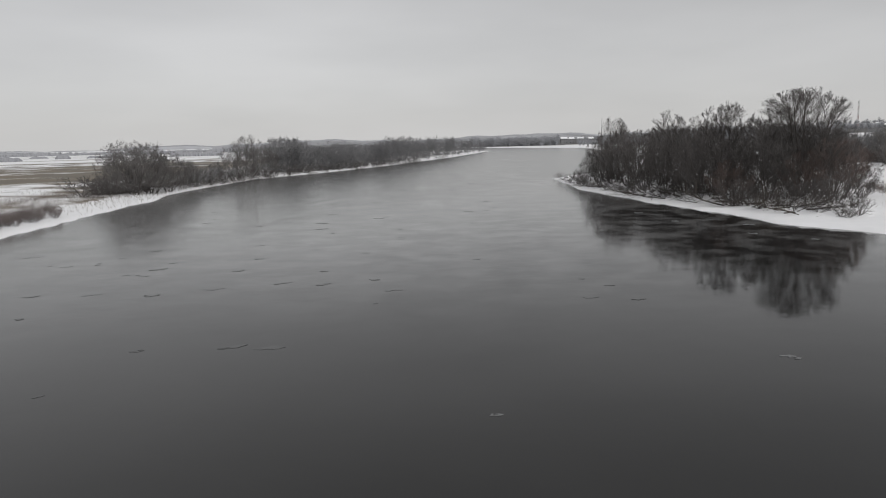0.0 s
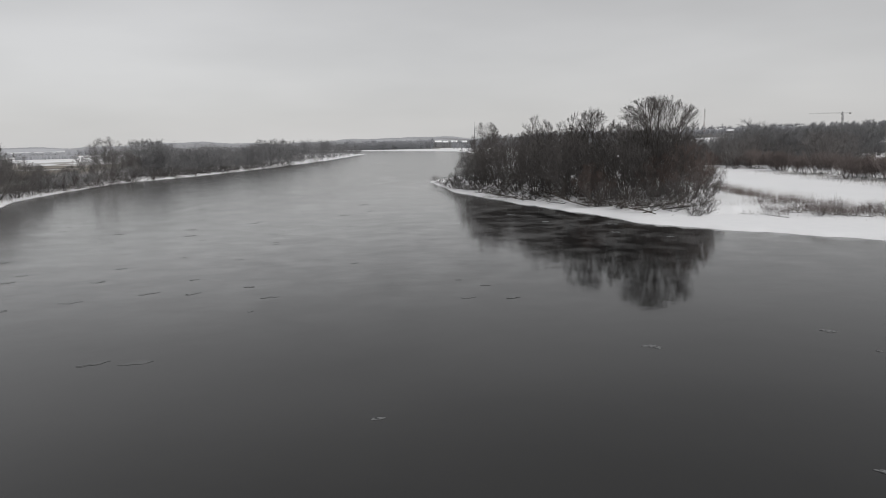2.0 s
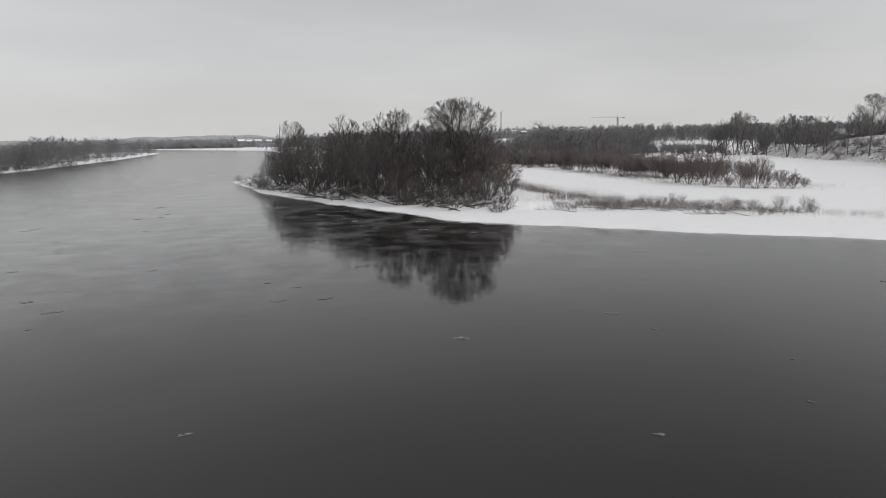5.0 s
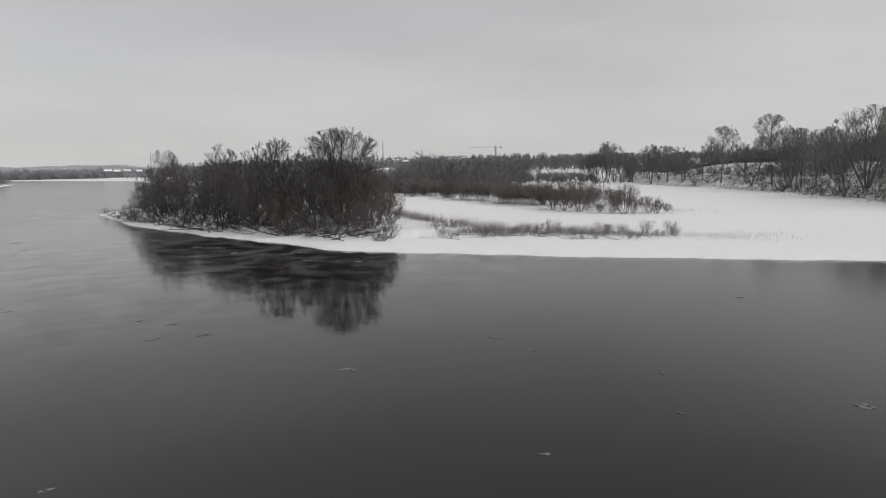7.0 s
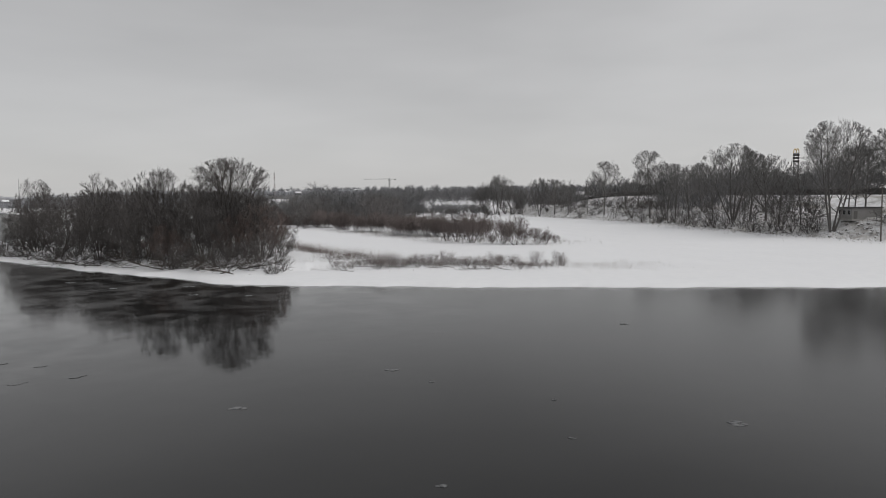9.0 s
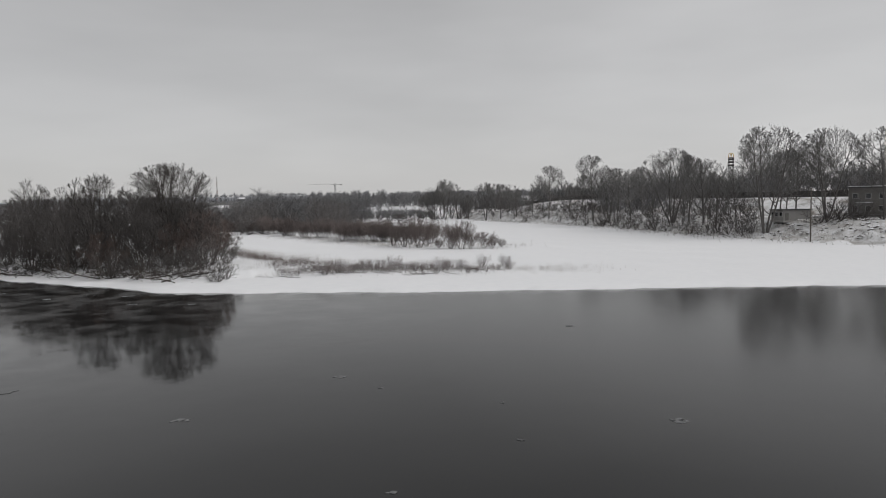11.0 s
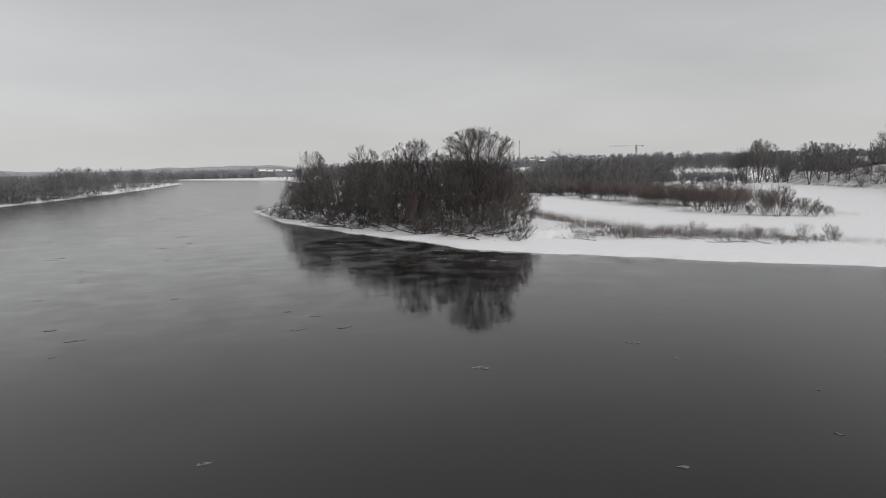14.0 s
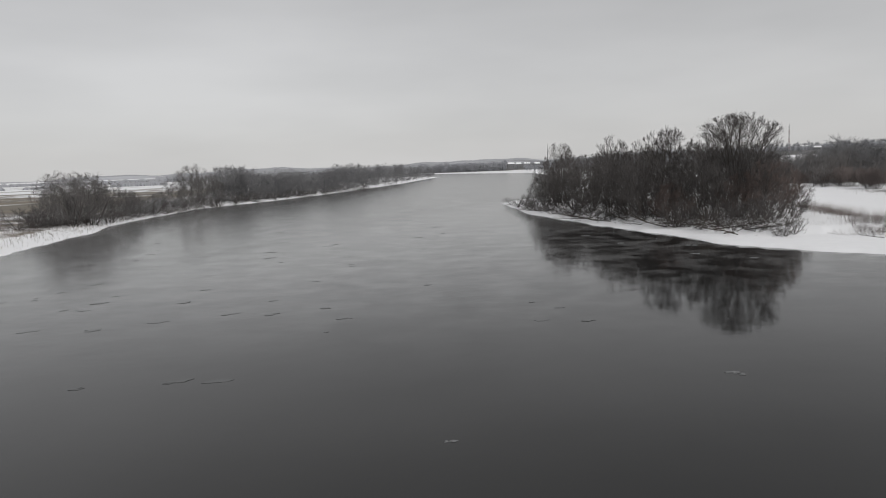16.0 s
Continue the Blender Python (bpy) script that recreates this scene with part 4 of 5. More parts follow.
wood("hazy wood behind the left meadows", 200, (-17, 3), (1300, 1600), (9, 15), wr, FAR_HAZED_TWIG, 1, 0.45)
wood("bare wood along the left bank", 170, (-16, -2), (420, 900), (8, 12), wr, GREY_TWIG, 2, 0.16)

# ======== left bank ========
LEFT = "trees on the opposite bank"
for az, r, h, w in [(-23.6, 193, 13.4, 0.95), (-22.4, 197, 12.8, 1.0), (-24.4, 198, 12.6, 0.9), (-21.2, 203, 11.0, 1.0), (-23.0, 205, 12.6, 1.0), (-20.2, 214, 8.5, 1.1),
                    (-25.2, 190, 7.5, 1.0), (-15.3, 275, 15.4, 0.85), (-14.2, 284, 11.0, 1.0), (-16.8, 268, 10.0, 0.9)]:
    x, y = polar(az, r)
    plant("greyish", x, y, h, rnd, LEFT, w)
for az, r, h, w in [(-26.0, 188, 4.5, 1.2), (-19.2, 222, 6.5, 1.2), (-18.2, 238, 6.0, 1.2), (-17.6, 250, 6.5, 1.1), (-16.0, 266, 7.0, 1.1), (-19.8, 225, 7.5, 1.1), (-13.6, 290, 9.0, 1.0)]:
    x, y = polar(az, r)
    plant("back", x, y, h, rnd, LEFT, w, label="bare grey-brown willow on the opposite bank")
for i in range(84):
    f = i / 83
    az = -13.3 + 16.8 * f + rnd.uniform(-0.25, 0.25)
    edge = 282 + 62 * f + 130 * f * f + 245 * f ** 4
    x, y = polar(az, edge * rnd.uniform(1.03, 1.12))
    swell = 0.5 + 0.5 * math.sin(f * 17 + 0.8) * math.sin(f * 7.3 + 1.0)
    plant("far", x, y, 8.6 + 5.2 * swell + rnd.uniform(-1.0, 1.6) + 2.0 * f, rnd, LEFT, rnd.uniform(1.0, 1.4))
for i in range(64):
    f = i / 63
    az = -19.5 + 22.6 * f + rnd.uniform(-0.2, 0.2)
    x, y = polar(az, edge_of(LEFT_SHORE, az, 150, 800) * rnd.uniform(1.035, 1.07))
    plant("far", x, y, rnd.uniform(4.0, 6.8), rnd, LEFT, rnd.uniform(1.1, 1.5))
for i in range(70):
    f = i / 69
    az = -27 + 28 * f + rnd.uniform(-0.3, 0.3)
    edge = 180 + 110 * f + 120 * f ** 2.2
    x, y = polar(az, edge * rnd.uniform(1.02, 1.09))
    plant("brush", x, y, rnd.uniform(2.0, 5.2), rnd, "brush on the opposite bank", rnd.uniform(1.1, 1.7))
for i in range(58):
    az = -34.8 + 6.0 * (i / 57) ** 1.2
    x, y = polar(az, edge_of(LEFT_SHORE, az, 60, 300) + rnd.uniform(9, 24))
    plant("low", x, y, rnd.uniform(1.3, 2.6), rnd, "low shrubs on the opposite bank", rnd.uniform(1.0, 1.4))
stalks("dry_grass", "rough dry grass on the opposite bank", "grass",
       along([polar(-35, 150), polar(-30, 165), polar(-26, 195), polar(-19, 235), polar(-14, 300)], 6000, 9.0, grass_rng), 0.3, 0.9, 0.3, 0.022, DRY_GRASS, grass_rng)

stalks("dry_grass", "dark dry grass tufts on the snowy flats", "grass",
       along([polar(-36, 165), polar(-31, 172), polar(-25, 205), polar(-20, 245)], 5200, 11.0, grass_rng, 13), 0.25, 0.8, 0.35, 0.03, DRY_REED, grass_rng)

# ======== built things ========
DARK_STEEL = plain_material("dark_steel", (0.10, 0.10, 0.105), (0.16, 0.16, 0.165), 3, 0.5, 0.5)
MAST_RED = plain_material("faded_red_paint", (0.20, 0.13, 0.12), (0.28, 0.19, 0.175), 2, 0.6)
MAST_WHITE = plain_material("weathered_white_paint", (0.34, 0.34, 0.34), (0.45, 0.45, 0.45), 2, 0.6)
PLASTER = plain_material("grey_plaster", (0.21, 0.205, 0.20), (0.30, 0.294, 0.285), 1.4, 0.85)
DARK_PLASTER = plain_material("dark_plaster", (0.12, 0.115, 0.11), (0.18, 0.175, 0.165), 1.2, 0.85)
TAR_ROOF = plain_material("tar_roofing", (0.05, 0.05, 0.05), (0.10, 0.10, 0.10), 2, 0.8)
ROOF_SNOW = plain_material("snow_on_roofs", (0.76, 0.77, 0.79), (0.86, 0.86, 0.87), 0.7, 0.75)
GLASS = plain_material("dark_window_glass", (0.015, 0.017, 0.02), (0.03, 0.032, 0.036), 0.5, 0.08, 0.6, 0.0)
WOOD_POLE = plain_material("weathered_wood", (0.075, 0.066, 0.058), (0.14, 0.125, 0.11), 4, 0.9)
FENCE_BOARD = plain_material("tarred_boards", (0.045, 0.043, 0.042), (0.085, 0.082, 0.078), 3, 0.85)
SIGN_YELLOW = plain_material("sign_yellow", (0.62, 0.40, 0.07), (0.70, 0.46, 0.10), 2, 0.45)
SIGN_DARK = plain_material("sign_dark_panel", (0.055, 0.052, 0.052), (0.09, 0.086, 0.085), 2, 0.5)
CONCRETE = plain_material("concrete", (0.26, 0.255, 0.245), (0.36, 0.35, 0.335), 2.5, 0.9)
ICE_DARK = plain_material("wet_dark_ice", (0.03, 0.031, 0.031), (0.05, 0.051, 0.051), 3, 0.16, 0.27, 0.12)
ICE_PALE = plain_material("frosted_ice", (0.09, 0.092, 0.095), (0.29, 0.295, 0.30), 9, 0.6, 0.3, 0.8)
FAR_WALL = plain_material("far_house_walls", (0.17, 0.17, 0.176), (0.24, 0.24, 0.246), 0.2, 0.85)


def add_box(bm, size, at, bevel=0.0, turn=0.0):
    g = bmesh.ops.create_cube(bm, size=1.0, matrix=Matrix.Translation(at) @ Matrix.Rotation(turn, 4, "Z") @ Matrix.Diagonal((*size, 1)))
    if bevel:
        edges = list({e for v in g["verts"] for e in v.link_edges})
        bmesh.ops.bevel(bm, geom=edges, offset=bevel, segments=1, affect="EDGES")
    return bm


def box(size, at, bevel=0.0):
    return add_box(bmesh.new(), size, at, bevel)


def add_bar(bm, a, b, r, sides=5, r2=None):
    a, b = Vector(a), Vector(b)
    m = Matrix.Translation((a + b) / 2) @ (b - a).to_track_quat("Z", "Y").to_matrix().to_4x4()
    bmesh.ops.create_cone(bm, cap_ends=True, segments=sides, radius1=r, radius2=r if r2 is None else r2, depth=(b - a).length, matrix=m)
    return bm


def bar(a, b, r, sides=6, r2=None):
    return add_bar(bmesh.new(), a, b, r, sides, r2)


def put(ob, x, y, turn, drop=0.0, z=None):
    ob.matrix_basis = pose(x, y, (ground_z(x, y) if z is None else z) - drop, 0, 0, turn)
    return ob


def lattice(bm, height, foot, top, r, legs=3, bays=12):
    """A slim lattice of legs and braces."""
    def corner(k, z):
        w = foot + (top - foot) * z / height
        return (math.cos(math.tau * k / legs) * w, math.sin(math.tau * k / legs) * w, z)
    for k in range(legs):
        add_bar(bm, corner(k, 0), corner(k, height), r, 4)
        for i in range(bays):
            z0, z1 = height * i / bays, height * (i + 1) / bays
            add_bar(bm, corner(k, z0), corner(k + 1, z1), r * 0.6, 3)
            add_bar(bm, corner(k, z1), corner(k + 1, z1), r * 0.6, 3)
    return bm


def radio_mast(x, y, height):
    ob = thing("radio_mast", "tall slim lattice radio mast on the hill", "mast")
    n = 6
    for i in range(n):
        bm = lattice(bmesh.new(), height / n, 1.9 - 0.16 * i, 1.9 - 0.16 * (i + 1), 0.2, 3, 3)
        part("mast_section", bm, MAST_RED if i % 2 == 0 else MAST_WHITE, ob).location = (0, 0, height / n * i)
    for k in range(3):
        a = math.tau * k / 3
        part("antenna", box((0.5, 0.5, 3.0), (math.cos(a) * 1.1, math.sin(a) * 1.1, height * 0.93), 0.05), MAST_WHITE, ob)
        part("antenna", box((0.5, 0.5, 2.4), (math.cos(a) * 1.3, math.sin(a) * 1.3, height * 0.72), 0.05), MAST_WHITE, ob)
    part("spike", bar((0, 0, height), (0, 0, height + 3.5), 0.12, 5, 0.04), DARK_STEEL, ob)
    return put(ob, x, y, 20, 0.5)


radio_mast(*polar(30.5, 1500), 12 + 1500 * math.tan(radians(2.0)) - ground_z(*polar(30.5, 1500)))

ob = thing("pole_mast", "thin grey mast rising behind the willows", "mast")
top = 12 + 620 * math.tan(radians(1.6))
part("pole", bar((0, 0, 0), (0, 0, top - 6), 0.42, 8, 0.2), DARK_STEEL, ob)
part("tip", bar((0, 0, top - 6.2), (0, 0, top), 0.14, 6, 0.08), DARK_STEEL, ob)
part("base_plate", box((1.6, 1.6, 0.4), (0, 0, 0.1), 0.05), CONCRETE, ob)
put(ob, *polar(12.85, 620), 0, 0.1)


def tower_crane(x, y, height):
    ob = thing("tower_crane", "tower crane with a long thin jib behind the wood", "crane")
    part("tower", lattice(bmesh.new(), height - 2, 1.5, 1.5, 0.2, 4, 16), DARK_STEEL, ob)
    bm = bmesh.new()
    for k in range(14):
        x0, x1 = -3.6 * k, -3.6 * (k + 1)
        for s in (-0.7, 0.7):
            add_bar(bm, (x0, s, height), (x1, s, height), 0.13, 4)
            add_bar(bm, (x0, s, height), ((x0 + x1) / 2, 0, height + 1.3), 0.09, 3)
            add_bar(bm, (x1, s, height), ((x0 + x1) / 2, 0, height + 1.3), 0.09, 3)
        add_bar(bm, ((x0 + 1.8), 0, height + 1.3), ((x1 - 1.8), 0, height + 1.3), 0.1, 3)
    # jib in the pale paint to stand in for haze before it
    part("jib", bm, MAST_WHITE, ob)
    bm = add_box(bmesh.new(), (13, 1.6, 0.5), (6.5, 0, height), 0.05)
    part("counter_jib", bm, DARK_STEEL, ob)
    part("counterweight", box((3.0, 1.8, 2.2), (11, 0, height - 0.6), 0.08), CONCRETE, ob)
    part("cab", box((2.2, 2.0, 2.4), (-1.2, 1.6, height - 1.6), 0.1), MAST_WHITE, ob)
    part("peak", bar((0, 0, height), (0, 0, height + 3.2), 0.9, 4, 0.25), DARK_STEEL, ob)
    return put(ob, x, y, -39.6, 0.3)


x, y = polar(39.62, 1400)
tower_crane(x, y, 12 + 1400 * math.tan(radians(1.38)) - ground_z(x, y))


def far_house(x, y, turn, wide, deep, high, floors, label):
    """A small house with a snowy gable roof, seen from afar."""
    ob = thing("far_house", label, "house", "houses in the distance")
    wall = part("wall", box((wide, deep, high), (0, 0, high / 2 - 0.5)), FAR_WALL, ob)
    bm = bmesh.new()
    rise, o = deep * 0.26, 0.5
    pts = [(-wide / 2 - o, -deep / 2 - o, high - 0.7), (wide / 2 + o, -deep / 2 - o, high - 0.7), (wide / 2 + o, deep / 2 + o, high - 0.7), (-wide / 2 - o, deep / 2 + o, high - 0.7),
           (-wide / 2 - o, 0, high + rise), (wide / 2 + o, 0, high + rise)]
    v = [bm.verts.new(p) for p in pts]
    for f in ((0, 1, 5, 4), (2, 3, 4, 5), (1, 2, 5), (3, 0, 4), (3, 2, 1, 0)):
        bm.faces.new([v[i] for i in f])
    part("roof", bm, ROOF_SNOW, ob, "snow-covered gable roof")
    part("chimney", box((1.0, 1.0, 2.2), (wide * 0.2, deep * 0.12, high + rise), 0.04), DARK_PLASTER, ob)
    n = max(2, int(wide / 4))
    for f in range(floors):
        for k in range(n):
            at = (-wide / 2 + wide * (k + 0.5) / n, -deep / 2, (high - 0.6) * (f + 0.55) / floors)
            part("window", box((wide / n * 0.26, 0.24, high / floors * 0.36), at), GLASS, wall)
    return put(ob, x, y, turn, 0.0)


hr = random.Random(21)
for az, r, w, h, fl in [(9.3, 1480, 15, 13, 3), (9.9, 1460, 18, 14, 3), (10.5, 1480, 14, 13, 3), (11.2, 1450, 16, 13, 3), (12.0, 1420, 13, 12, 3)]:
    far_house(*polar(az, r), -az + hr.uniform(-25, 25), w * 0.72, 11, h * 0.74, fl, "long far house with a snowy roof by the river")
for az, r in [(31.2, 1560), (31.8, 1640), (32.3, 1500), (32.9, 1700), (33.4, 1580), (42.3, 1500), (43.0, 1620), (43.7, 1480), (44.6, 1560), (45.4, 1700), (46.2, 1600),
              (28.9, 1600), (37.0, 1650), (49.5, 1500), (51.0, 1450)]:
    far_house(*polar(az, r), -az + hr.uniform(-40, 40), hr.uniform(11, 16), 8, hr.uniform(5, 7), 2, "small far house with a snowy roof on the hill")
for az, r, w in [(53.9, 520, 16), (55.3, 510, 13)]:
    far_house(*polar(az, r), -az + 8, w, 12, 5.5, 1, "low shed with a snowy roof behind the embankment")

# board fence along the crest of the embankment
CREST = [(205, -130), (214, -60), (224, -20), (236, 18), (250, 44), (262, 64), (298, 108), (330, 158), (350, 197), (373, 240), (398, 285)]


def crest_fence():
    ob = tagged(new("board_fence"), "long dark board fence along the embankment crest", "fence")
    A = np.array(CREST, float)
    L = np.concatenate([[0], np.cumsum(np.hypot(*np.diff(A, axis=0).T))])
    n = int(L[-1] // 4)
    # boards with sunk joints, one panel
    line = []
    for k in range(12):
        x0 = -1.98 + 0.33 * k
        line += [(x0, -0.025), (x0 + 0.312, -0.025), (x0 + 0.316, -0.004), (x0 + 0.326, -0.004)]
    panel = bmesh.new()
    rows = [[panel.verts.new((px, py if front else 0.025, z)) for px, py in line] for front, z in ((1, 0.1), (1, 2.12), (0, 2.12), (0, 0.1))]
    for i in range(4):
        lo, hi = rows[i], rows[(i + 1) % 4]
        for j in range(len(line) - 1):
            panel.faces.new((lo[j], lo[j + 1], hi[j + 1], hi[j]))
    for j in (0, -1):
        panel.faces.new([r[j] for r in rows])
    pm = bpy.data.meshes.new("panel")
    panel.to_mesh(pm)
    panel.free()
    pm.materials.append(FENCE_BOARD)
    post = box((0.16, 0.16, 2.6), (0, 0, 1.1), 0.01)
    qm = bpy.data.meshes.new("post")
    post.to_mesh(qm)
    post.free()
    qm.materials.append(WOOD_POLE)
    for i in range(n):
        for me, t in ((pm, (i + 0.5) * 4), (qm, i * 4.0)):
            p = (np.interp(t, L, A[:, 0]), np.interp(t, L, A[:, 1]))
            q = (np.interp(t + 0.5, L, A[:, 0]), np.interp(t + 0.5, L, A[:, 1]))
            o = new(me.name.split(".")[0], me)
            o.parent = ob
            o.matrix_basis = pose(p[0], p[1], ground_z(*p) + 0.05, 0, 0, math.degrees(math.atan2(q[1] - p[1], q[0] - p[0])))
    return ob


crest_fence()


def site_hut(x, y, turn):
    """Flat-roofed hut on the embankment."""
    ob = thing("hut", "small flat-roofed grey hut on the embankment", "hut")
    part("base", box((8.4, 5.4, 0.5), (0, 0, 0.05), 0.03), CONCRETE, ob)
    wall = part("wall", box((8.0, 5.0, 2.75), (0, 0, 1.6), 0.03), PLASTER, ob)
    part("roof", box((8.7, 5.7, 0.24), (0, 0, 3.1), 0.04), TAR_ROOF, ob, "overhanging tarred flat roof")
    for k in (-1.6, 0.2, 1.7):
        w = part("window", box((0.1, 1.05, 1.25), (-4.03, k, 1.9), 0.02), MAST_WHITE, wall)
        part("pane", box((0.06, 0.42, 1.05), (-4.07, k - 0.24, 1.9)), GLASS, w)
        part("pane", box((0.06, 0.42, 1.05), (-4.07, k + 0.24, 1.9)), GLASS, w)
    part("door", box((0.95, 0.1, 2.05), (-3.0, -2.53, 1.28), 0.02), DARK_PLASTER, wall)
    part("downpipe", bar((3.9, -2.58, 0.3), (3.9, -2.58, 3.0), 0.06), DARK_STEEL, wall)
    return put(ob, x, y, turn, 0.05)


x, y = polar(74.7, 207)
site_hut(x, y, -38)

ob = thing("house", "dark two-storey house with a snow-edged flat roof", "house")
wall = part("wall", box((12, 9, 7.6), (0, 0, 3.6), 0.04), DARK_PLASTER, ob)
part("roof", box((12.8, 9.8, 0.35), (0, 0, 7.5), 0.05), TAR_ROOF, ob)
part("roof_snow", box((12.4, 9.4, 0.16), (0, 0, 7.75), 0.05), ROOF_SNOW, ob)
for z in (1.9, 5.2):
    for k in (-3.0, 0.0, 3.0):
        w = part("window", box((0.12, 1.3, 1.5), (-6.02, k, z), 0.02), MAST_WHITE, wall)
        part("pane", box((0.06, 1.05, 1.25), (-6.08, k, z)), GLASS, w)
part("porch_roof", box((2.4, 4.0, 0.2), (-7.1, 1.0, 3.5), 0.04), ROOF_SNOW, wall)
x, y = polar(79.5, 222)
put(ob, x, y, 12, 0.1)

# wire fence beside the hut
ob = thing("wire_fence", "low steel post fence beside the hut", "fence")
p0, p1 = polar(75.7, 203), polar(80.5, 199)
n = 9
for i in range(n):
    f = i / (n - 1)
    px, py = p0[0] + (p1[0] - p0[0]) * f, p0[1] + (p1[1] - p0[1]) * f
    g = ground_z(px, py)
    part("post", bar((px, py, g - 0.1), (px, py, g + 1.5), 0.06), DARK_STEEL, ob)
    if i:
        for h in (0.35, 0.9, 1.45):
            part("rail", bar((qx, qy, qg + h), (px, py, g + h), 0.035, 4), DARK_STEEL, ob)
    qx, qy, qg = px, py, g


def utility_pole(x, y, height, lean=0.0):
    ob = thing("utility_pole", "weathered wooden utility pole at the bank's foot", "pole")
    part("pole", bar((0, 0, -0.3), (lean, 0, height), 0.17, 8, 0.12), WOOD_POLE, ob)
    part("crossarm", box((1.8, 0.12, 0.14), (lean, 0, height - 0.5), 0.01), WOOD_POLE, ob)
    for k in (-0.75, 0, 0.75):
        part("insulator", bar((lean + k, 0, height - 0.43), (lean + k, 0, height - 0.2), 0.05, 6, 0.03), MAST_WHITE, ob)
    return put(ob, x, y, 15)


utility_pole(*polar(76.0, 184), 12.6, 0.3)

ob = thing("street_lamp", "slim grey street lamp beside the dark house", "street lamp")
part("pole", bar((0, 0, -0.2), (0, 0, 7.8), 0.09, 8, 0.05), DARK_STEEL, ob)
part("arm", bar((0, 0, 7.75), (-1.4, 0, 8.0), 0.045), DARK_STEEL, ob)
part("lamp_head", box((0.75, 0.26, 0.14), (-1.7, 0, 8.0), 0.03), MAST_WHITE, ob)
put(ob, *polar(77.2, 212), 0)


def sign_tower(x, y, top):
    """Tall roadside sign: a pole with dark panels and a yellow double arch as a plain shape."""
    g = ground_z(x, y)
    h = top - g
    ob = thing("sign_tower", "tall roadside sign tower with a yellow emblem", "sign")
    for s in (-0.8, 0.8):
        part("pole", bar((s, 0, -0.3), (s, 0, h - 2.0), 0.22, 8), DARK_STEEL, ob)
    for z in (h - 2.7, h - 3.9, h - 5.3):
        part("panel", box((2.5, 0.5, 0.85), (0, 0, z), 0.05), SIGN_DARK, ob)
    part("frame", box((2.3, 0.35, 0.3), (0, 0, h - 1.95), 0.03), SIGN_DARK, ob)
    bm = bmesh.new()
    for s in (-0.5, 0.5):
        last = None
        for i in range(9):
            a = math.pi * i / 8
            p = (s + 0.5 * math.cos(a), 0, h - 1.8 + 1.75 * math.sin(a))
            if last:
                add_bar(bm, last, p, 0.17, 5)
            last = p
    part("emblem", bm, SIGN_YELLOW, ob, "yellow double arch emblem")
    return put(ob, x, y, -70.6)


x, y = polar(70.6, 330)
sign_tower(x, y, 12 + 330 * math.tan(radians(3.12)))

# ======== thin ice drifting on the river ========


def ice_plate(bm, rng, at, size, thick):
    n = 11
    ph = rng.uniform(0, 6)
    ring = []
    for z, k in ((-0.02, 1.0), (thick, 0.97)):
        ring.append([bm.verts.new((at[0] + math.cos(math.tau * i / n) * size * k * (0.72 + 0.3 * math.sin(i * 2.3 + ph) * math.cos(i * 1.1 + ph)),
                                   at[1] + math.sin(math.tau * i / n) * size * k * (0.34 + 0.16 * math.sin(i * 1.7 + ph)), z)) for i in range(n)])
    bm.faces.new(ring[1])
    for i in range(n):
        bm.faces.new((ring[0][i], ring[0][(i + 1) % n], ring[1][(i + 1) % n], ring[1][i]))


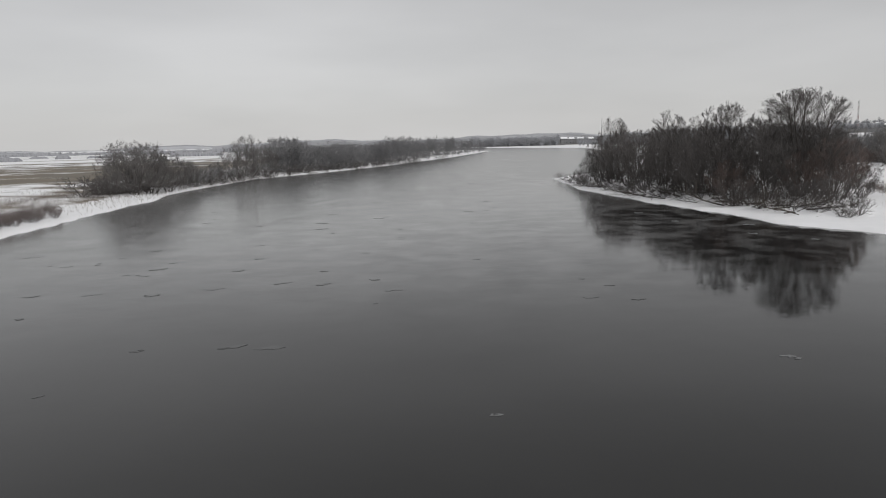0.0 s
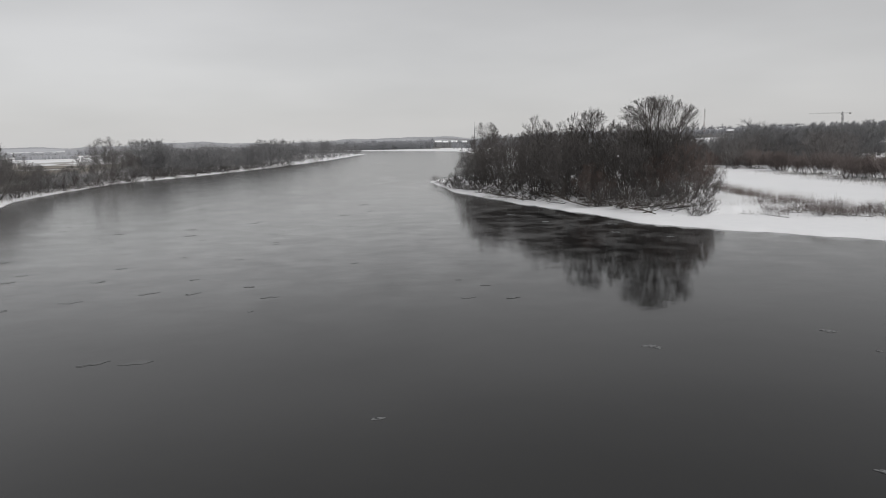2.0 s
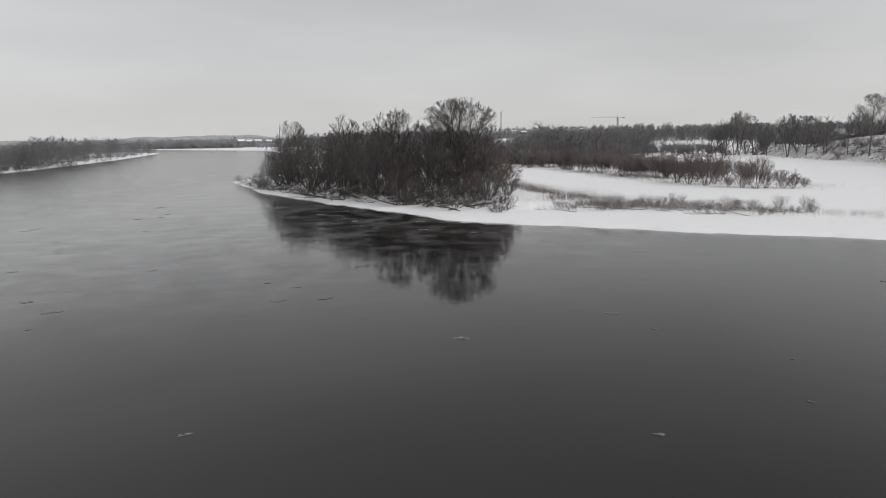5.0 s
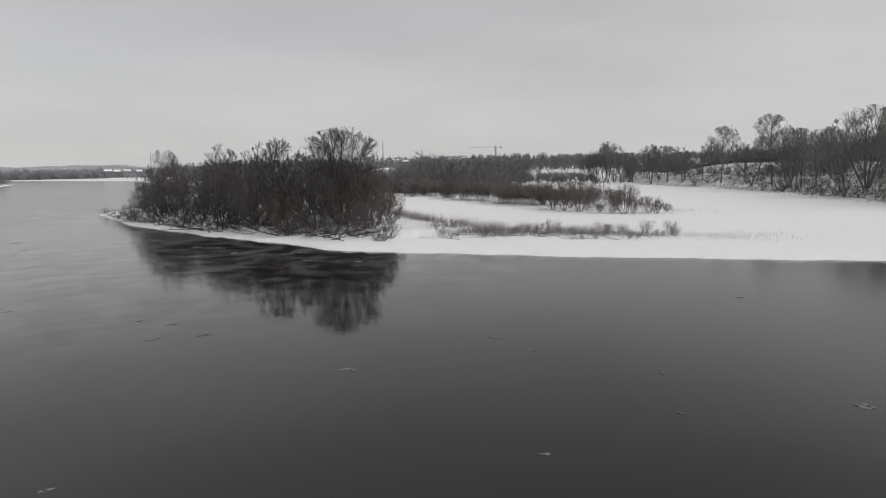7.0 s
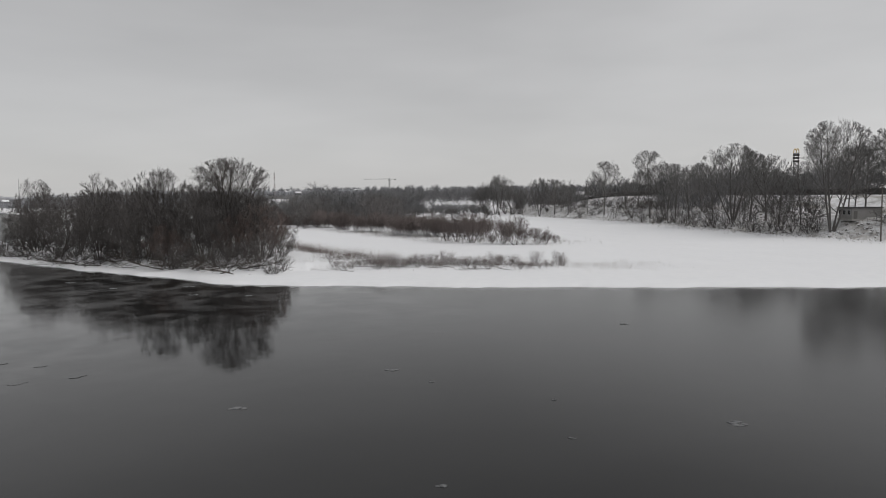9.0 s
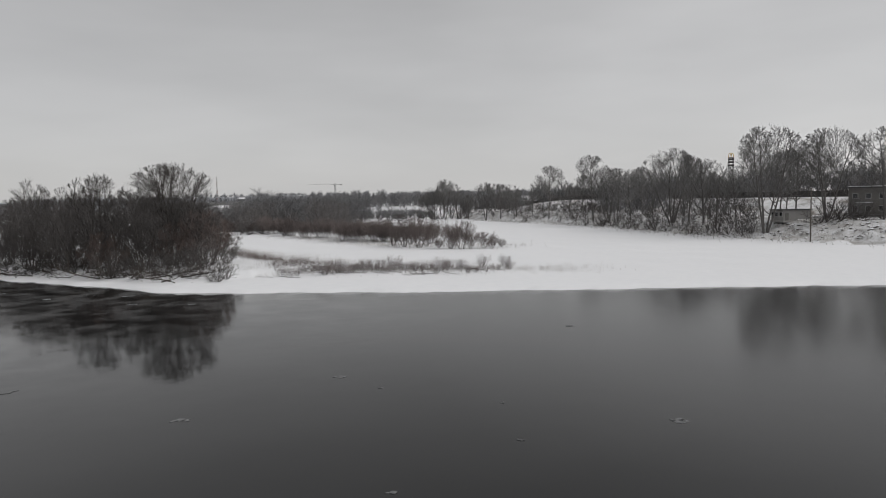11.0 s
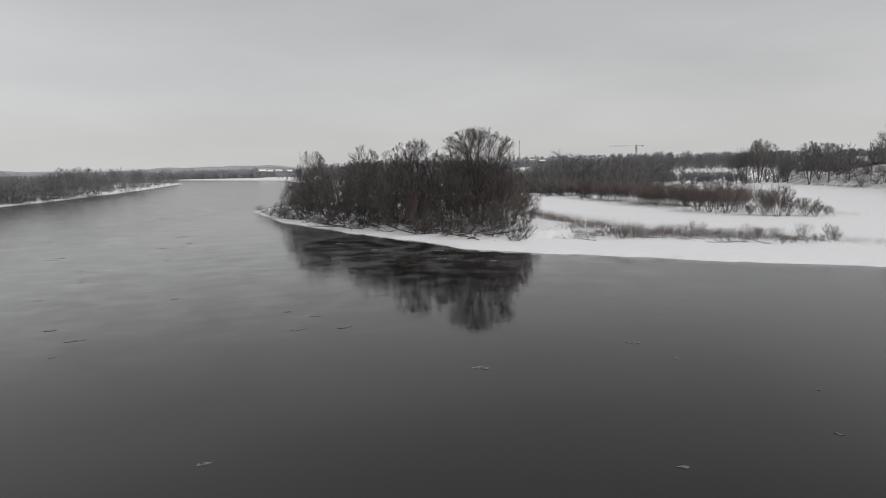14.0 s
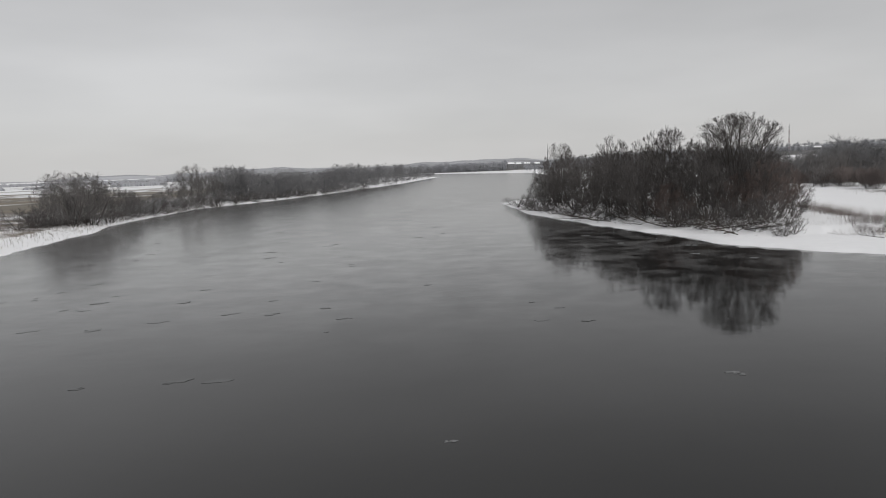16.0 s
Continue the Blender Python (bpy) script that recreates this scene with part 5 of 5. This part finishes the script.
ir = random.Random(31)
DARK_FLOES = [(-34.4, 57.5, 0.8), (-29.4, 57.5, 1.2), (-30.9, 49.6, 0.7), (-18.4, 40.6, 0.7), (-13.2, 40.8, 0.8), (-10.5, 40.6, 1.1), (-20.2, 33.2, 0.6), (-19.6, 58.6, 1.3),
              (-24.2, 56.9, 1.0), (-8.5, 76.3, 0.8), (13.4, 56.1, 0.5), (14.6, 51, 0.6)]
for i in range(150):
    DARK_FLOES.append((ir.uniform(-62, 12), 50 + 250 * ir.random() ** 1.4, ir.uniform(0.25, 1.05)))
for fx, fy, size in DARK_FLOES:
    if land([(fx, fy)])[0][0] < -0.8:
        bm = bmesh.new()
        for k in range(ir.randint(1, 3)):
            ice_plate(bm, ir, (ir.uniform(-0.9, 0.9) * size * (k > 0), ir.uniform(-0.5, 0.5) * size * (k > 0)), size * ir.uniform(0.5, 1.0), 0.012 + 0.005 * k)
        me = bpy.data.meshes.new("ice_sheet")
        bm.to_mesh(me)
        bm.free()
        me.materials.append(ICE_DARK)
        ob = tagged(new("ice_sheet", me), "thin dark sheet of wet ice on the water", "ice", "thin ice sheets")
        ob.matrix_basis = pose(fx, fy, 0.004, 0, 0, ir.uniform(-14, 14) - math.degrees(math.atan2(fx, fy)))
for fx, fy, size in [(18.8, 36.4, 0.62), (35.7, 15.0, 0.75), (30.4, 36.8, 0.5), (30.2, 32.6, 0.22), (27.9, 19.9, 0.22), (56.2, 34.5, 0.4), (19.4, 20.4, 0.3), (2.2, 29.4, 0.28),
                     (32.5, 24.5, 0.18), (40.5, 92.0, 0.8), (37.5, 84.0, 0.7), (33.0, 98.0, 0.8), (42.0, 78.0, 0.7), (31.0, 110.0, 0.8)]:
    ob = thing("ice_floe", "small crust of frosted slush ice adrift", "ice", "slush ice crusts")
    for k in range(10):
        a, d = ir.uniform(0, math.tau), ir.uniform(0.2, 0.9) * size
        bm = bmesh.new()
        ice_plate(bm, ir, (math.cos(a) * d, math.sin(a) * d * 0.6), size * ir.uniform(0.16, 0.45), 0.010 + 0.0027 * k)
        part("ice_plate", bm, ICE_PALE, ob)
    ob.matrix_basis = pose(fx, fy, 0.004, 0, 0, ir.uniform(-14, 14) - math.degrees(math.atan2(fx, fy)))
